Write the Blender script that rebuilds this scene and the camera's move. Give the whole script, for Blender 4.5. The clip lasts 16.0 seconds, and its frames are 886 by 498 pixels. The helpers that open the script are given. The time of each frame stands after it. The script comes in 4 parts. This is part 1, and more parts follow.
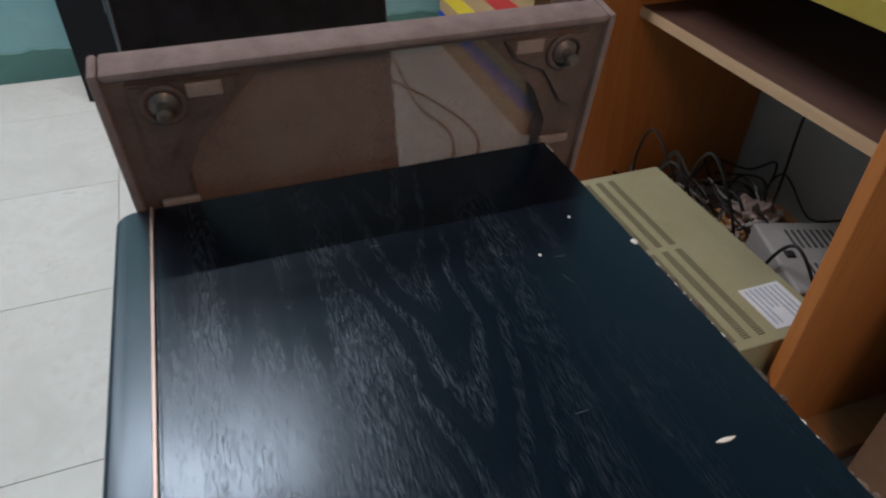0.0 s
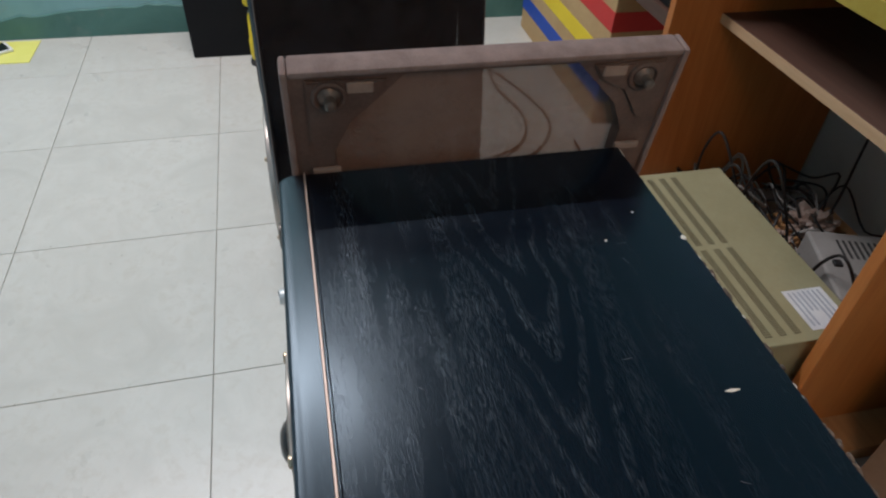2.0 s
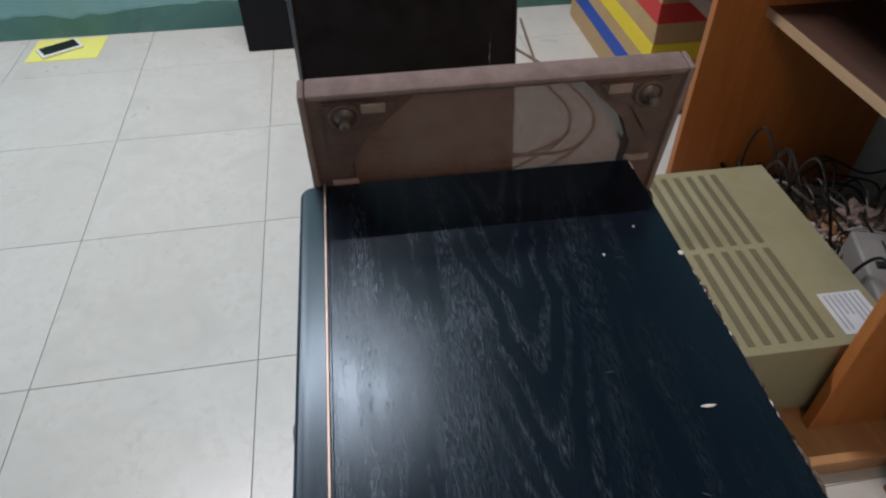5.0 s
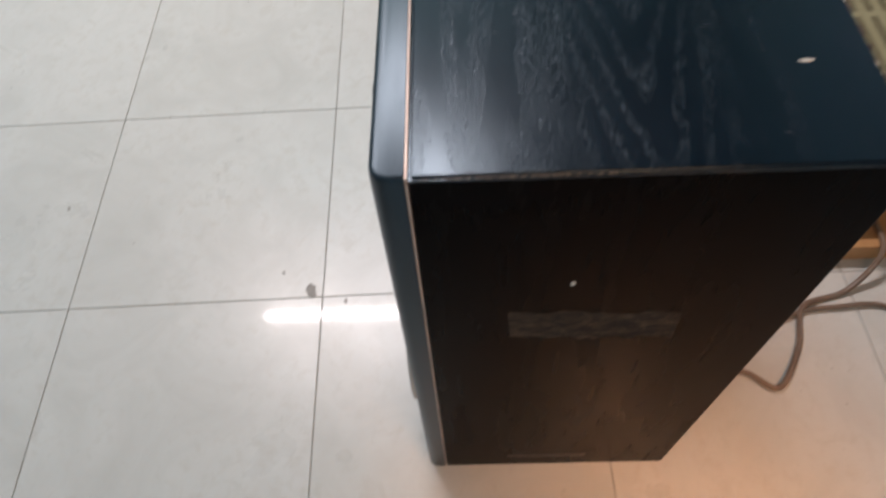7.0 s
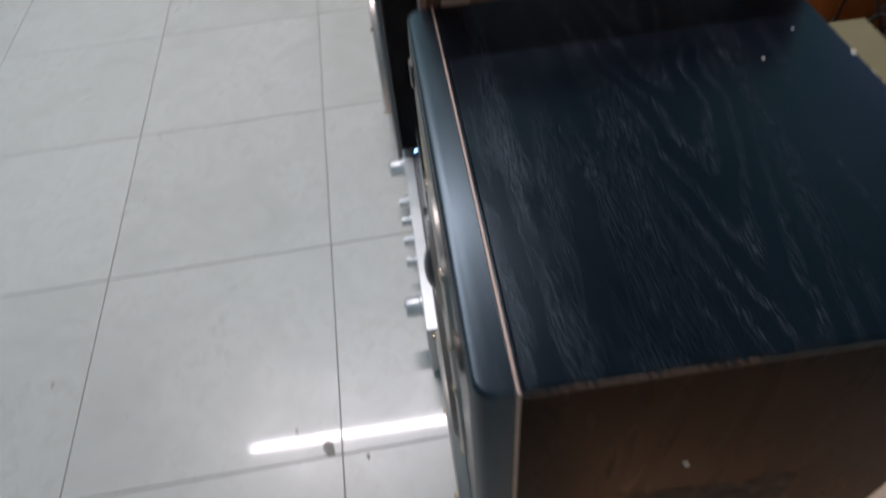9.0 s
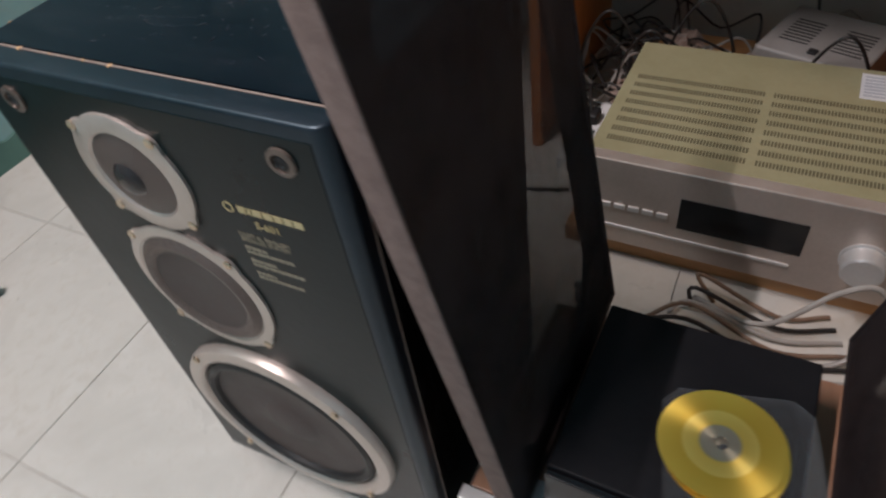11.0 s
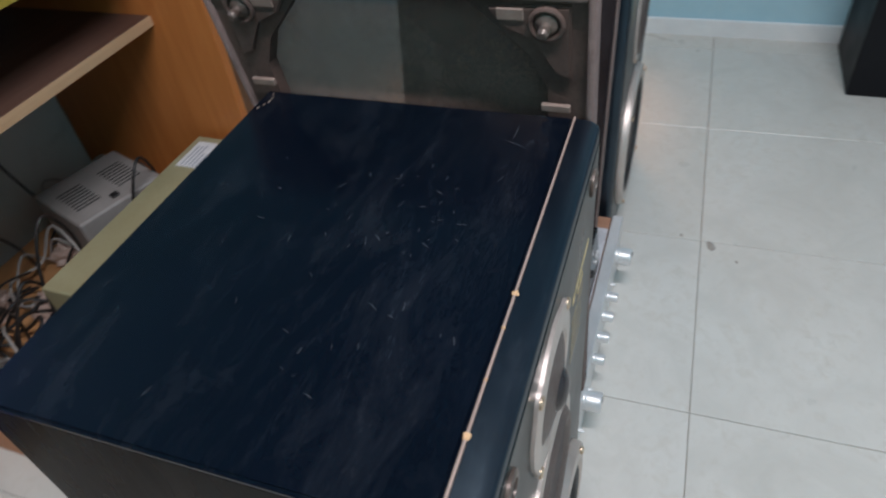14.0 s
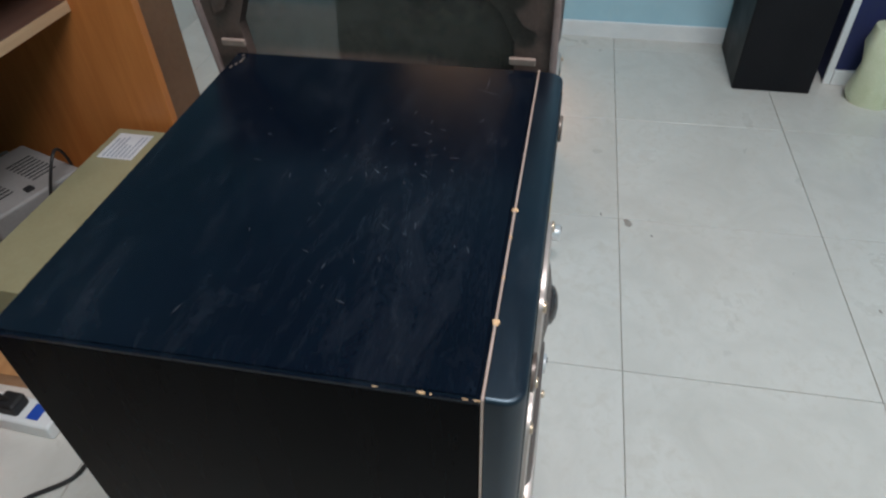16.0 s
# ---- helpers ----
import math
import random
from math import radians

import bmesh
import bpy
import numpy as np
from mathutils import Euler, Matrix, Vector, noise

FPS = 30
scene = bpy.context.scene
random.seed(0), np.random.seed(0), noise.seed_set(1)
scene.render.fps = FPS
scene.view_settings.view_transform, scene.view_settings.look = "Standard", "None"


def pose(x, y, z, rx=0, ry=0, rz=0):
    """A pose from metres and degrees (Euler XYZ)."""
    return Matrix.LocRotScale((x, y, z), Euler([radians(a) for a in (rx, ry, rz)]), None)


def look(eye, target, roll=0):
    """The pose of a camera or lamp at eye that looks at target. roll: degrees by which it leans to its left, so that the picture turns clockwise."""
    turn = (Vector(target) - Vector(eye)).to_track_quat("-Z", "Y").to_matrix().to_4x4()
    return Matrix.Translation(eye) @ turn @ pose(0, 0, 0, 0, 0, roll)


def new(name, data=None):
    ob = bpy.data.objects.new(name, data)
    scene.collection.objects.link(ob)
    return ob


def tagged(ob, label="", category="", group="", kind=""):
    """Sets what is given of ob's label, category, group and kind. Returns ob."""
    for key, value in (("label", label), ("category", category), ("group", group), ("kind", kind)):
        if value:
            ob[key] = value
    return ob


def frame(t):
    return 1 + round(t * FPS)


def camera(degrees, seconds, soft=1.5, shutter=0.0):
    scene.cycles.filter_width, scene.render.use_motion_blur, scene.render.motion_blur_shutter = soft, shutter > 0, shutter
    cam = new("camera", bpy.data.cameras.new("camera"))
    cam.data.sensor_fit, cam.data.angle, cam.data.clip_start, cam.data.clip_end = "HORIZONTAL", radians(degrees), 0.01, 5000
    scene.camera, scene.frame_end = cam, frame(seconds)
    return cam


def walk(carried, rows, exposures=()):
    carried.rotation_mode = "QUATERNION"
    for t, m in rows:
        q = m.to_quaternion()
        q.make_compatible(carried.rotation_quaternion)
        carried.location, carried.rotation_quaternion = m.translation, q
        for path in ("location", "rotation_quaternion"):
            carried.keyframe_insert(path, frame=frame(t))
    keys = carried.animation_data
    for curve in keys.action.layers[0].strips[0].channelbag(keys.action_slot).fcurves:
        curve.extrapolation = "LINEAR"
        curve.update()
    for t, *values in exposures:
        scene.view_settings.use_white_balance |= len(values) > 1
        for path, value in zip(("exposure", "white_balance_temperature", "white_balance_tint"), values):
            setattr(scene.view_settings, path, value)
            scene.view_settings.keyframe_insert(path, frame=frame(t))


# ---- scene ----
cam = camera(67.5, 16.0, 2.2, 0.4)

PATH = [
    (0, (0.405, 0.062, 0.888), (-1.061, 0.593, -0.365), 0.9),
    (0.5, (0.441, 0.048, 0.918), (-1.039, 0.503, -0.347), -1.1),
    (1, (0.468, 0.026, 0.944), (-1.003, 0.441, -0.346), 1.0),
    (1.5, (0.478, 0.004, 0.953), (-0.993, 0.374, -0.35), 2.2),
    (2, (0.482, 0.006, 0.962), (-0.974, 0.373, -0.359), 3.0),
    (2.5, (0.485, 0.011, 0.958), (-0.954, 0.389, -0.378), 3.4),
    (3, (0.471, 0.011, 0.969), (-0.955, 0.372, -0.387), 2.7),
    (5.5, (0.525, 0.048, 1.009), (-0.919, 0.182, -0.368), -0.3),
    (6, (0.571, 0.043, 1.014), (-0.835, 0.148, -0.404), 0.9),
    (6.3, (0.585, 0.051, 1.006), (-0.813, 0.13, -0.421), -0.4),
    (6.5, (0.595, 0.049, 0.995), (-0.781, 0.099, -0.455), -1.8),
    (7, (0.592, 0.032, 0.924), (-0.475, -0.026, -0.767), -4.4),
    (7.5, (0.592, 0.027, 0.899), (-0.385, -0.127, -0.839), -9.2),
    (8, (0.597, 0.025, 0.898), (-0.348, -0.164, -0.855), -12.2),
    (8.5, (0.588, 0.022, 0.909), (-0.526, -0.147, -0.743), -10.6),
    (8.8, (0.535, -0.001, 0.895), (-0.716, -0.08, -0.664), -8.9),
    (9, (0.507, -0.035, 0.921), (-0.78, 0.027, -0.608), -6.0),
    (9.3, (0.422, -0.117, 0.946), (-0.963, 0.165, -0.469), -6.5),
    (9.5, (0.388, -0.162, 0.948), (-1.014, 0.204, -0.431), -8.5),
    (9.7, (0.342, -0.198, 0.942), (-1.043, 0.255, -0.428), -8.7),
    (11.8, (-0.6, -0.311, 0.824), (-0.789, 1.1, -0.581), -3.7),
    (12, (-0.653, -0.313, 0.83), (-0.727, 1.144, -0.538), -3.2),
    (12.1, (-0.684, -0.311, 0.847), (-0.714, 1.16, -0.508), -6.1),
    (12.5, (-0.78, -0.31, 0.868), (-0.312, 1.071, -0.501), -5.8),
    (12.8, (-0.797, -0.265, 0.869), (-0.036, 0.981, -0.498), -6.2),
    (13, (-0.807, -0.229, 0.869), (0.044, 0.951, -0.503), -8.7),
    (13.2, (-0.831, -0.206, 0.868), (0.111, 0.887, -0.517), -6.4),
    (13.4, (-0.856, -0.182, 0.874), (0.208, 0.799, -0.506), -5.3),
    (13.5, (-0.87, -0.172, 0.885), (0.246, 0.767, -0.483), -5.5),
    (13.9, (-0.956, -0.127, 0.927), (0.343, 0.551, -0.434), -7.7),
    (14, (-0.97, -0.113, 0.931), (0.37, 0.494, -0.424), -7.6),
    (14.5, (-1.025, -0.073, 0.958), (0.401, 0.413, -0.357), -5.9),
    (15, (-1.042, -0.062, 0.96), (0.413, 0.331, -0.355), -5.0),
    (15.5, (-1.041, -0.058, 0.943), (0.41, 0.302, -0.385), -2.6),
    (16, (-1.053, -0.064, 0.914), (0.394, 0.264, -0.428), -2.0),
]
LOOKS = [  # seconds, stops, kelvin, tint
    (0.0, 0.0, 6700, 9), (3.0, 0.0, 6800, 8), (5.5, 0.0, 6700, 10), (6.6, 0.1, 6900, 12), (7.1, 0.2, 7200, 14), (7.9, 0.0, 7300, 15), (8.5, -0.28, 6900, 12), (9.3, -0.28, 6600, 11),
    (9.7, -0.05, 6800, 12), (11.8, -0.05, 7300, 16), (12.8, -0.05, 7150, 15), (13.8, 0.0, 6600, 9), (14.5, 0.05, 6500, 7), (16.0, 0.05, 6650, 6),
]
walk(cam, [(t, look(e, g, r)) for t, e, g, r in PATH], LOOKS)

# ---- world and light ----
world = bpy.data.worlds.new("room_world")
scene.world = world
world.use_nodes = True
world.node_tree.nodes["Background"].inputs[0].default_value = (0.6, 0.75, 0.8, 1)
world.node_tree.nodes["Background"].inputs[1].default_value = 0.05


def lamp(name, kind, m, power, colour, size=0.05, length=0.05):
    data = bpy.data.lights.new(name, kind)
    data.energy, data.color = power, colour
    if kind == "AREA":
        data.shape, data.size, data.size_y = "RECTANGLE", size, length
    else:
        data.shadow_soft_size = size
    ob = new(name, data)
    ob.matrix_world = m
    return ob


lamp("tube_light", "AREA", pose(-1.17, -0.53, 2.55), 52, (0.96, 0.92, 1.0), 0.028, 1.2)
# unseen narrow warm light, added only for the orange glow on the floor
lamp("added_floor_glow_light", "AREA", look((0.93, 0.52, 1.30), (0.56, 0.34, 0.0)), 0.75, (1.0, 0.48, 0.24), 0.16, 0.16).data.spread = radians(38)
lamp("warm_lamp_light", "AREA", look((0.94, 0.32, 1.25), (0.0, 0.34, 0.45)), 1.3, (1.0, 0.56, 0.30), 0.30, 0.30).data.spread = radians(110)

# ---- materials ----


class Nodes:
    """A node material with a Principled shader."""

    def __init__(self, name, rough=0.5, metal=0.0, spec=0.5):
        self.mat = bpy.data.materials.new(name)
        self.mat.use_nodes = True
        self.t = self.mat.node_tree
        self.b = self.t.nodes["Principled BSDF"]
        self.b.inputs["Roughness"].default_value = rough
        self.b.inputs["Metallic"].default_value = metal
        self.b.inputs["Specular IOR Level"].default_value = spec
        self.c = self.t.nodes.new("ShaderNodeTexCoord").outputs["Object"]

    def node(self, kind, **sets):
        n = self.t.nodes.new(kind)
        for k, v in sets.items():
            n.inputs[k.replace("_", " ")].default_value = v
        return n

    def link(self, a, b):
        self.t.links.new(a, b)

    def mapped(self, scale, turn=(0, 0, 0)):
        n = self.t.nodes.new("ShaderNodeMapping")
        n.inputs["Scale"].default_value = scale
        n.inputs["Rotation"].default_value = turn
        self.link(self.c, n.inputs["Vector"])
        return n.outputs[0]

    def noise(self, scale, detail=4.0, at=None, distort=0.0, rough=0.55):
        n = self.node("ShaderNodeTexNoise", Scale=scale, Detail=detail, Distortion=distort, Roughness=rough)
        self.link(at or self.c, n.inputs["Vector"])
        return n.outputs["Fac"]

    def ramp(self, fac, stops):
        n = self.t.nodes.new("ShaderNodeValToRGB")
        e = n.color_ramp.elements
        while len(e) < len(stops):
            e.new(0.5)
        for k, (p, c) in zip(e, stops):
            k.position = p
            k.color = (*c, 1) if len(c) == 3 else c
        self.link(fac, n.inputs[0])
        return n.outputs[0]

    def mix(self, fac, a, b, mode="MIX"):
        n = self.t.nodes.new("ShaderNodeMix")
        n.data_type, n.blend_type = "RGBA", mode
        for sock, v in ((n.inputs[0], fac), (n.inputs[6], a), (n.inputs[7], b)):
            if isinstance(v, (int, float)):
                sock.default_value = v
            elif isinstance(v, tuple):
                sock.default_value = (*v, 1)
            else:
                self.link(v, sock)
        return n.outputs[2]

    def math(self, op, a, b=0.0):
        n = self.t.nodes.new("ShaderNodeMath")
        n.operation = op
        for sock, v in ((n.inputs[0], a), (n.inputs[1], b)):
            if isinstance(v, (int, float)):
                sock.default_value = v
            else:
                self.link(v, sock)
        return n.outputs[0]

    def colour(self, c):
        if isinstance(c, tuple):
            self.b.inputs["Base Color"].default_value = (*c, 1)
        else:
            self.link(c, self.b.inputs["Base Color"])
        return self

    def rough(self, r):
        self.link(r, self.b.inputs["Roughness"])
        return self

    def bump(self, h, strength=0.2, distance=0.002):
        n = self.node("ShaderNodeBump", Strength=strength, Distance=distance)
        self.link(h, n.inputs["Height"])
        self.link(n.outputs[0], self.b.inputs["Normal"])
        return self


def speckled(name, a, b, scale, rough=0.5, metal=0.0, bump=0.1, spec=0.5, stretch=(1, 1, 1)):
    """Two close colours mottled at two scales, with fine relief."""
    m = Nodes(name, rough, metal, spec)
    at = m.mapped(stretch)
    big = m.noise(scale, 5, at)
    fine = m.noise(scale * 11, 3, at)
    f = m.math("ADD", m.math("MULTIPLY", big, 0.7), m.math("MULTIPLY", fine, 0.3))
    m.colour(m.ramp(f, [(0.3, a), (0.7, b)]))
    m.rough(m.ramp(big, [(0.3, (rough * 0.85,) * 3), (0.7, (min(1, rough * 1.2),) * 3)]))
    m.bump(fine, bump, 0.001)
    return m.mat


def black_veneer(name, seed, pale, relief, gloss, dusty, heart, low=0.20, high=0.33):
    """Open-pored black ash veneer along x with a cathedral figure round the line y = heart, wiped and dusty."""
    m = Nodes(name, 0.3, 0, gloss)
    m.b.inputs["Specular Tint"].default_value = (0.66, 0.86, 1.0, 1)
    shift = m.node("ShaderNodeMapping", Scale=(1, 1, 1))
    shift.inputs["Location"].default_value = (seed, seed * 0.37, 0)
    m.link(m.c, shift.inputs["Vector"])
    at = shift.outputs[0]
    stretch = m.node("ShaderNodeMapping", Scale=(1.0, 24.0, 24.0))
    m.link(at, stretch.inputs["Vector"])
    pores = m.noise(110, 2, stretch.outputs[0], 0.0, 0.6)
    broad = m.noise(5.5, 5, at, 1.0, 0.6)
    sep = m.t.nodes.new("ShaderNodeSeparateXYZ")
    m.link(m.c, sep.inputs[0])
    # arches: growth rings cut at a slant, wavering
    off = m.math("ADD", m.math("SUBTRACT", sep.outputs[1], heart), m.math("MULTIPLY", m.math("SUBTRACT", m.noise(7, 3, at), 0.5), 0.05))
    leg = m.math("SQRT", m.math("ADD", m.math("MULTIPLY", off, off), 0.00007))
    arch = m.math("ADD", m.math("ADD", sep.outputs[0], m.math("MULTIPLY", leg, 5.5)), m.math("MULTIPLY", m.noise(11, 4, at), 0.035))
    rings = m.math("SINE", m.math("MULTIPLY", arch, 78.0))
    near = m.ramp(m.math("MULTIPLY", leg, 10.0), [(0.22, (1,) * 3), (0.55, (0,) * 3)])
    band = m.node("ShaderNodeMapping", Scale=(1.0, 9.0, 9.0))
    m.link(at, band.inputs["Vector"])
    straight = m.ramp(m.noise(7, 3, band.outputs[0]), [(0.40, (0.10,) * 3), (0.62, (0.9,) * 3)])
    ringed = m.mix(near, straight, m.ramp(rings, [(0.0, (0.12,) * 3), (0.75, (1,) * 3)]))
    pore = m.ramp(pores, [(0.52, (0, 0, 0)), (0.62, (1, 1, 1))])
    patch = m.ramp(broad, [(0.36, (0.25,) * 3), (0.60, (1,) * 3)])
    open_ = m.ramp(m.math("MULTIPLY", m.math("ABSOLUTE", m.math("SUBTRACT", sep.outputs[1], heart - 0.03)), 5.0), [(0.40, (1,) * 3), (0.68, (0.22,) * 3)])
    grain = m.math("MULTIPLY", m.math("MULTIPLY", pore, ringed), m.math("MULTIPLY", patch, open_))
    smear = m.node("ShaderNodeMapping", Scale=(1.0, 2.6, 1.0))
    smear.inputs["Rotation"].default_value = (0, 0, 0.5)
    m.link(at, smear.inputs["Vector"])
    wiped = m.ramp(m.noise(9, 9, smear.outputs[0], 0.6, 0.78), [(0.50, (0, 0, 0)), (0.70, (1, 1, 1))])
    flecks = m.ramp(m.noise(70, 4, smear.outputs[0], 0.3, 0.7), [(0.56, (0, 0, 0)), (0.72, (1, 1, 1))])
    dust = m.math("MULTIPLY", wiped, m.math("ADD", 0.35, m.math("MULTIPLY", flecks, 0.65)))
    base = m.mix(broad, (0.0012, 0.0026, 0.0058), (0.0030, 0.0056, 0.0120))
    base = m.mix(m.math("MULTIPLY", dust, dusty), base, (0.11, 0.12, 0.14))
    # pale pores: the glints along the grain are put into the base colour
    m.colour(m.mix(m.math("MULTIPLY", grain, pale), base, (0.24, 0.28, 0.32)))
    m.rough(m.ramp(m.math("ADD", m.math("MULTIPLY", broad, 0.5), m.math("ADD", m.math("MULTIPLY", dust, 0.3), m.math("MULTIPLY", grain, 0.3))), [(0.15, (low,) * 3), (0.8, (high,) * 3)]))
    m.bump(m.math("SUBTRACT", 1.0, grain), relief, 0.0005)
    return m.mat


def wood_laminate(name, a, b, along="z", rough=0.4):
    m = Nodes(name, rough, 0, 0.45)
    at = m.mapped({"z": (14, 14, 1.1), "x": (1.1, 14, 14), "y": (14, 1.1, 14)}[along])
    lines = m.noise(3.0, 5, at, 0.8)
    fine = m.noise(22, 3, at)
    big = m.noise(2.2, 3)
    f = m.math("ADD", m.math("MULTIPLY", lines, 0.55), m.math("ADD", m.math("MULTIPLY", fine, 0.2), m.math("MULTIPLY", big, 0.25)))
    m.colour(m.ramp(f, [(0.32, a), (0.68, b)]))
    m.rough(m.ramp(big, [(0.3, (rough * 0.8,) * 3), (0.7, (rough * 1.3,) * 3)]))
    m.bump(fine, 0.08, 0.0008)
    return m.mat


def tile_glaze():
    """Cream glazed tile with grey marbling, dull wipe marks and specks; each tile a little different."""
    m = Nodes("cream_tile_glaze", 0.16, 0, 0.5)
    info = m.t.nodes.new("ShaderNodeObjectInfo")
    off = m.t.nodes.new("ShaderNodeVectorMath")
    off.operation = "MULTIPLY_ADD"
    m.link(info.outputs["Random"], off.inputs[0])
    off.inputs[1].default_value = (31, 17, 7)
    m.link(m.c, off.inputs[2])
    cloud = m.noise(6, 6, off.outputs[0], 1.0, 0.62)
    fine = m.noise(46, 5, off.outputs[0], 0.5, 0.65)
    base = m.ramp(cloud, [(0.3, (0.60, 0.58, 0.53)), (0.55, (0.67, 0.65, 0.60)), (0.8, (0.71, 0.695, 0.65))])
    base = m.mix(m.ramp(m.math("MULTIPLY", fine, m.ramp(cloud, [(0.35, (0.75,) * 3), (0.65, (1.12,) * 3)])), [(0.48, (0, 0, 0)), (0.80, (0.42,) * 3)]), base, (0.50, 0.45, 0.37))
    specks = m.node("ShaderNodeTexVoronoi", Scale=30.0)
    m.link(off.outputs[0], specks.inputs["Vector"])
    dot = m.ramp(specks.outputs["Distance"], [(0.035, (0.6,) * 3), (0.06, (0, 0, 0))])
    dot = m.math("MULTIPLY", dot, m.ramp(m.noise(4, 2, off.outputs[0]), [(0.56, (0, 0, 0)), (0.62, (1,) * 3)]))
    base = m.mix(dot, base, (0.16, 0.13, 0.10))
    tone = m.ramp(info.outputs["Random"], [(0, (0.95, 0.95, 0.945)), (1, (1.0, 1.0, 1.0))])
    m.colour(m.mix(1.0, base, tone, "MULTIPLY"))
    m.rough(m.ramp(m.noise(5, 5, off.outputs[0], 0.6), [(0.3, (0.26,) * 3), (0.75, (0.38,) * 3)]))
    m.b.inputs["Coat Weight"].default_value = 0.20
    m.b.inputs["Coat Roughness"].default_value = 0.06
    m.bump(m.noise(3, 2, off.outputs[0]), 0.06, 0.004)
    return m.mat


def wall_paint(name, a, b, c):
    m = Nodes(name, 0.65, 0, 0.3)
    cloud = m.noise(2.3, 6, None, 0.7, 0.65)
    patch = m.noise(9, 5, None, 0.4, 0.7)
    base = m.ramp(cloud, [(0.3, a), (0.7, b)])
    m.colour(m.mix(m.ramp(patch, [(0.55, (0, 0, 0)), (0.72, (0.55,) * 3)]), base, c))
    m.bump(m.noise(40, 4), 0.25, 0.002)
    return m.mat


def grille_cloth(name, a, b, low, high):
    """Loosely woven cloth: threads with open holes between them."""
    m = Nodes(name, 0.9, 0, 0.1)
    m.colour(m.ramp(m.noise(9, 5), [(0.3, a), (0.7, b)]))
    weave = m.ramp(m.noise(2600, 1), [(0.2, (0.15,) * 3), (0.8, (0.65,) * 3)])
    hole = m.math("ADD", low, m.math("MULTIPLY", weave, high))
    clear = m.t.nodes.new("ShaderNodeBsdfTransparent")
    mixed = m.t.nodes.new("ShaderNodeMixShader")
    m.link(hole, mixed.inputs[0])
    m.link(m.b.outputs[0], mixed.inputs[1])
    m.link(clear.outputs[0], mixed.inputs[2])
    m.link(mixed.outputs[0], m.t.nodes["Material Output"].inputs["Surface"])
    return m.mat


def disc_gold():
    m = Nodes("gold_disc", 0.34, 0.75)
    sep = m.t.nodes.new("ShaderNodeVectorMath")
    sep.operation = "LENGTH"
    m.link(m.c, sep.inputs[0])
    m.colour(m.ramp(m.math("MULTIPLY", sep.outputs["Value"], 16.0), [(0.30, (0.34, 0.29, 0.20)), (0.34, (0.80, 0.55, 0.12)), (0.56, (0.90, 0.66, 0.17)), (0.60, (0.74, 0.47, 0.07)), (0.93, (0.84, 0.57, 0.10))]))
    m.b.inputs["Anisotropic"].default_value = 0.85
    tan = m.t.nodes.new("ShaderNodeTangent")
    tan.direction_type, tan.axis = "RADIAL", "Z"
    m.link(tan.outputs[0], m.b.inputs["Tangent"])
    return m.mat


def clear_plastic(name):
    m = Nodes(name, 0.1, 0, 0.5)
    m.colour((0.5, 0.55, 0.58))
    m.b.inputs["Alpha"].default_value = 0.07
    return m.mat


def mesh_screen():
    """Fine pierced metal over a driver."""
    m = Nodes("driver_mesh", 0.45, 0.5)
    sep = m.t.nodes.new("ShaderNodeSeparateXYZ")
    m.link(m.c, sep.inputs[0])
    u = m.math("SINE", m.math("MULTIPLY", sep.outputs[0], 3000))
    v = m.math("SINE", m.math("MULTIPLY", sep.outputs[2], 3000))
    f = m.math("MULTIPLY", u, v)
    m.colour(m.mix(m.ramp(f, [(0.1, (0, 0, 0)), (0.5, (1, 1, 1))]), (0.20, 0.155, 0.140), (0.05, 0.038, 0.034)))
    m.bump(f, 0.4, 0.0006)
    return m.mat


def torn_paper():
    """Brown paper torn off in flakes, with glue and bare vinyl between."""
    m = Nodes("torn_sticker", 0.75, 0, 0.2)
    at = m.mapped((1, 1, 2.2))
    big = m.noise(48, 6, at, 0.8, 0.72)
    fine = m.noise(260, 3)
    m.colour(m.mix(m.ramp(fine, [(0.4, (0, 0, 0)), (0.7, (0.5,) * 3)]), m.ramp(big, [(0.42, (0.006, 0.005, 0.005)), (0.50, (0.034, 0.022, 0.015)), (0.66, (0.11, 0.074, 0.054))]), (0.02, 0.015, 0.012)))
    m.bump(big, 0.4, 0.001)
    return m.mat


VENEER_A = black_veneer("black_ash_veneer_worn", 0.0, 0.20, 0.12, 0.38, 0.07, 0.15)
VENEER_LIP = black_veneer("black_ash_veneer_rubbed", 1.3, 0.06, 0.03, 0.75, 0.16, 0.0, 0.32, 0.46)
VENEER_B = black_veneer("black_ash_veneer_scuffed", 3.7, 0.04, 0.03, 0.19, 0.19, 0.10)
BAFFLE = speckled("black_baffle_paint", (0.0012, 0.0070, 0.0085), (0.0028, 0.0112, 0.0130), 8, 0.30, 0, 0.10, 0.20)
SIDE = speckled("black_vinyl_side", (0.0012, 0.0013, 0.0018), (0.0026, 0.0028, 0.0036), 7, 0.26, 0, 0.05, 0.020, (6, 6, 1))
COPPER = speckled("copper_inlay", (0.42, 0.30, 0.25), (0.58, 0.44, 0.37), 30, 0.4, 0.25)
CHIP = speckled("bare_chipboard", (0.62, 0.36, 0.18), (0.78, 0.52, 0.30), 90, 0.8)
PALE_CHIP = speckled("pale_chip", (0.62, 0.58, 0.52), (0.8, 0.77, 0.7), 90, 0.8)
ALU = speckled("satin_aluminium", (0.50, 0.430, 0.385), (0.62, 0.540, 0.49), 14, 0.36, 0.5, 0.05)
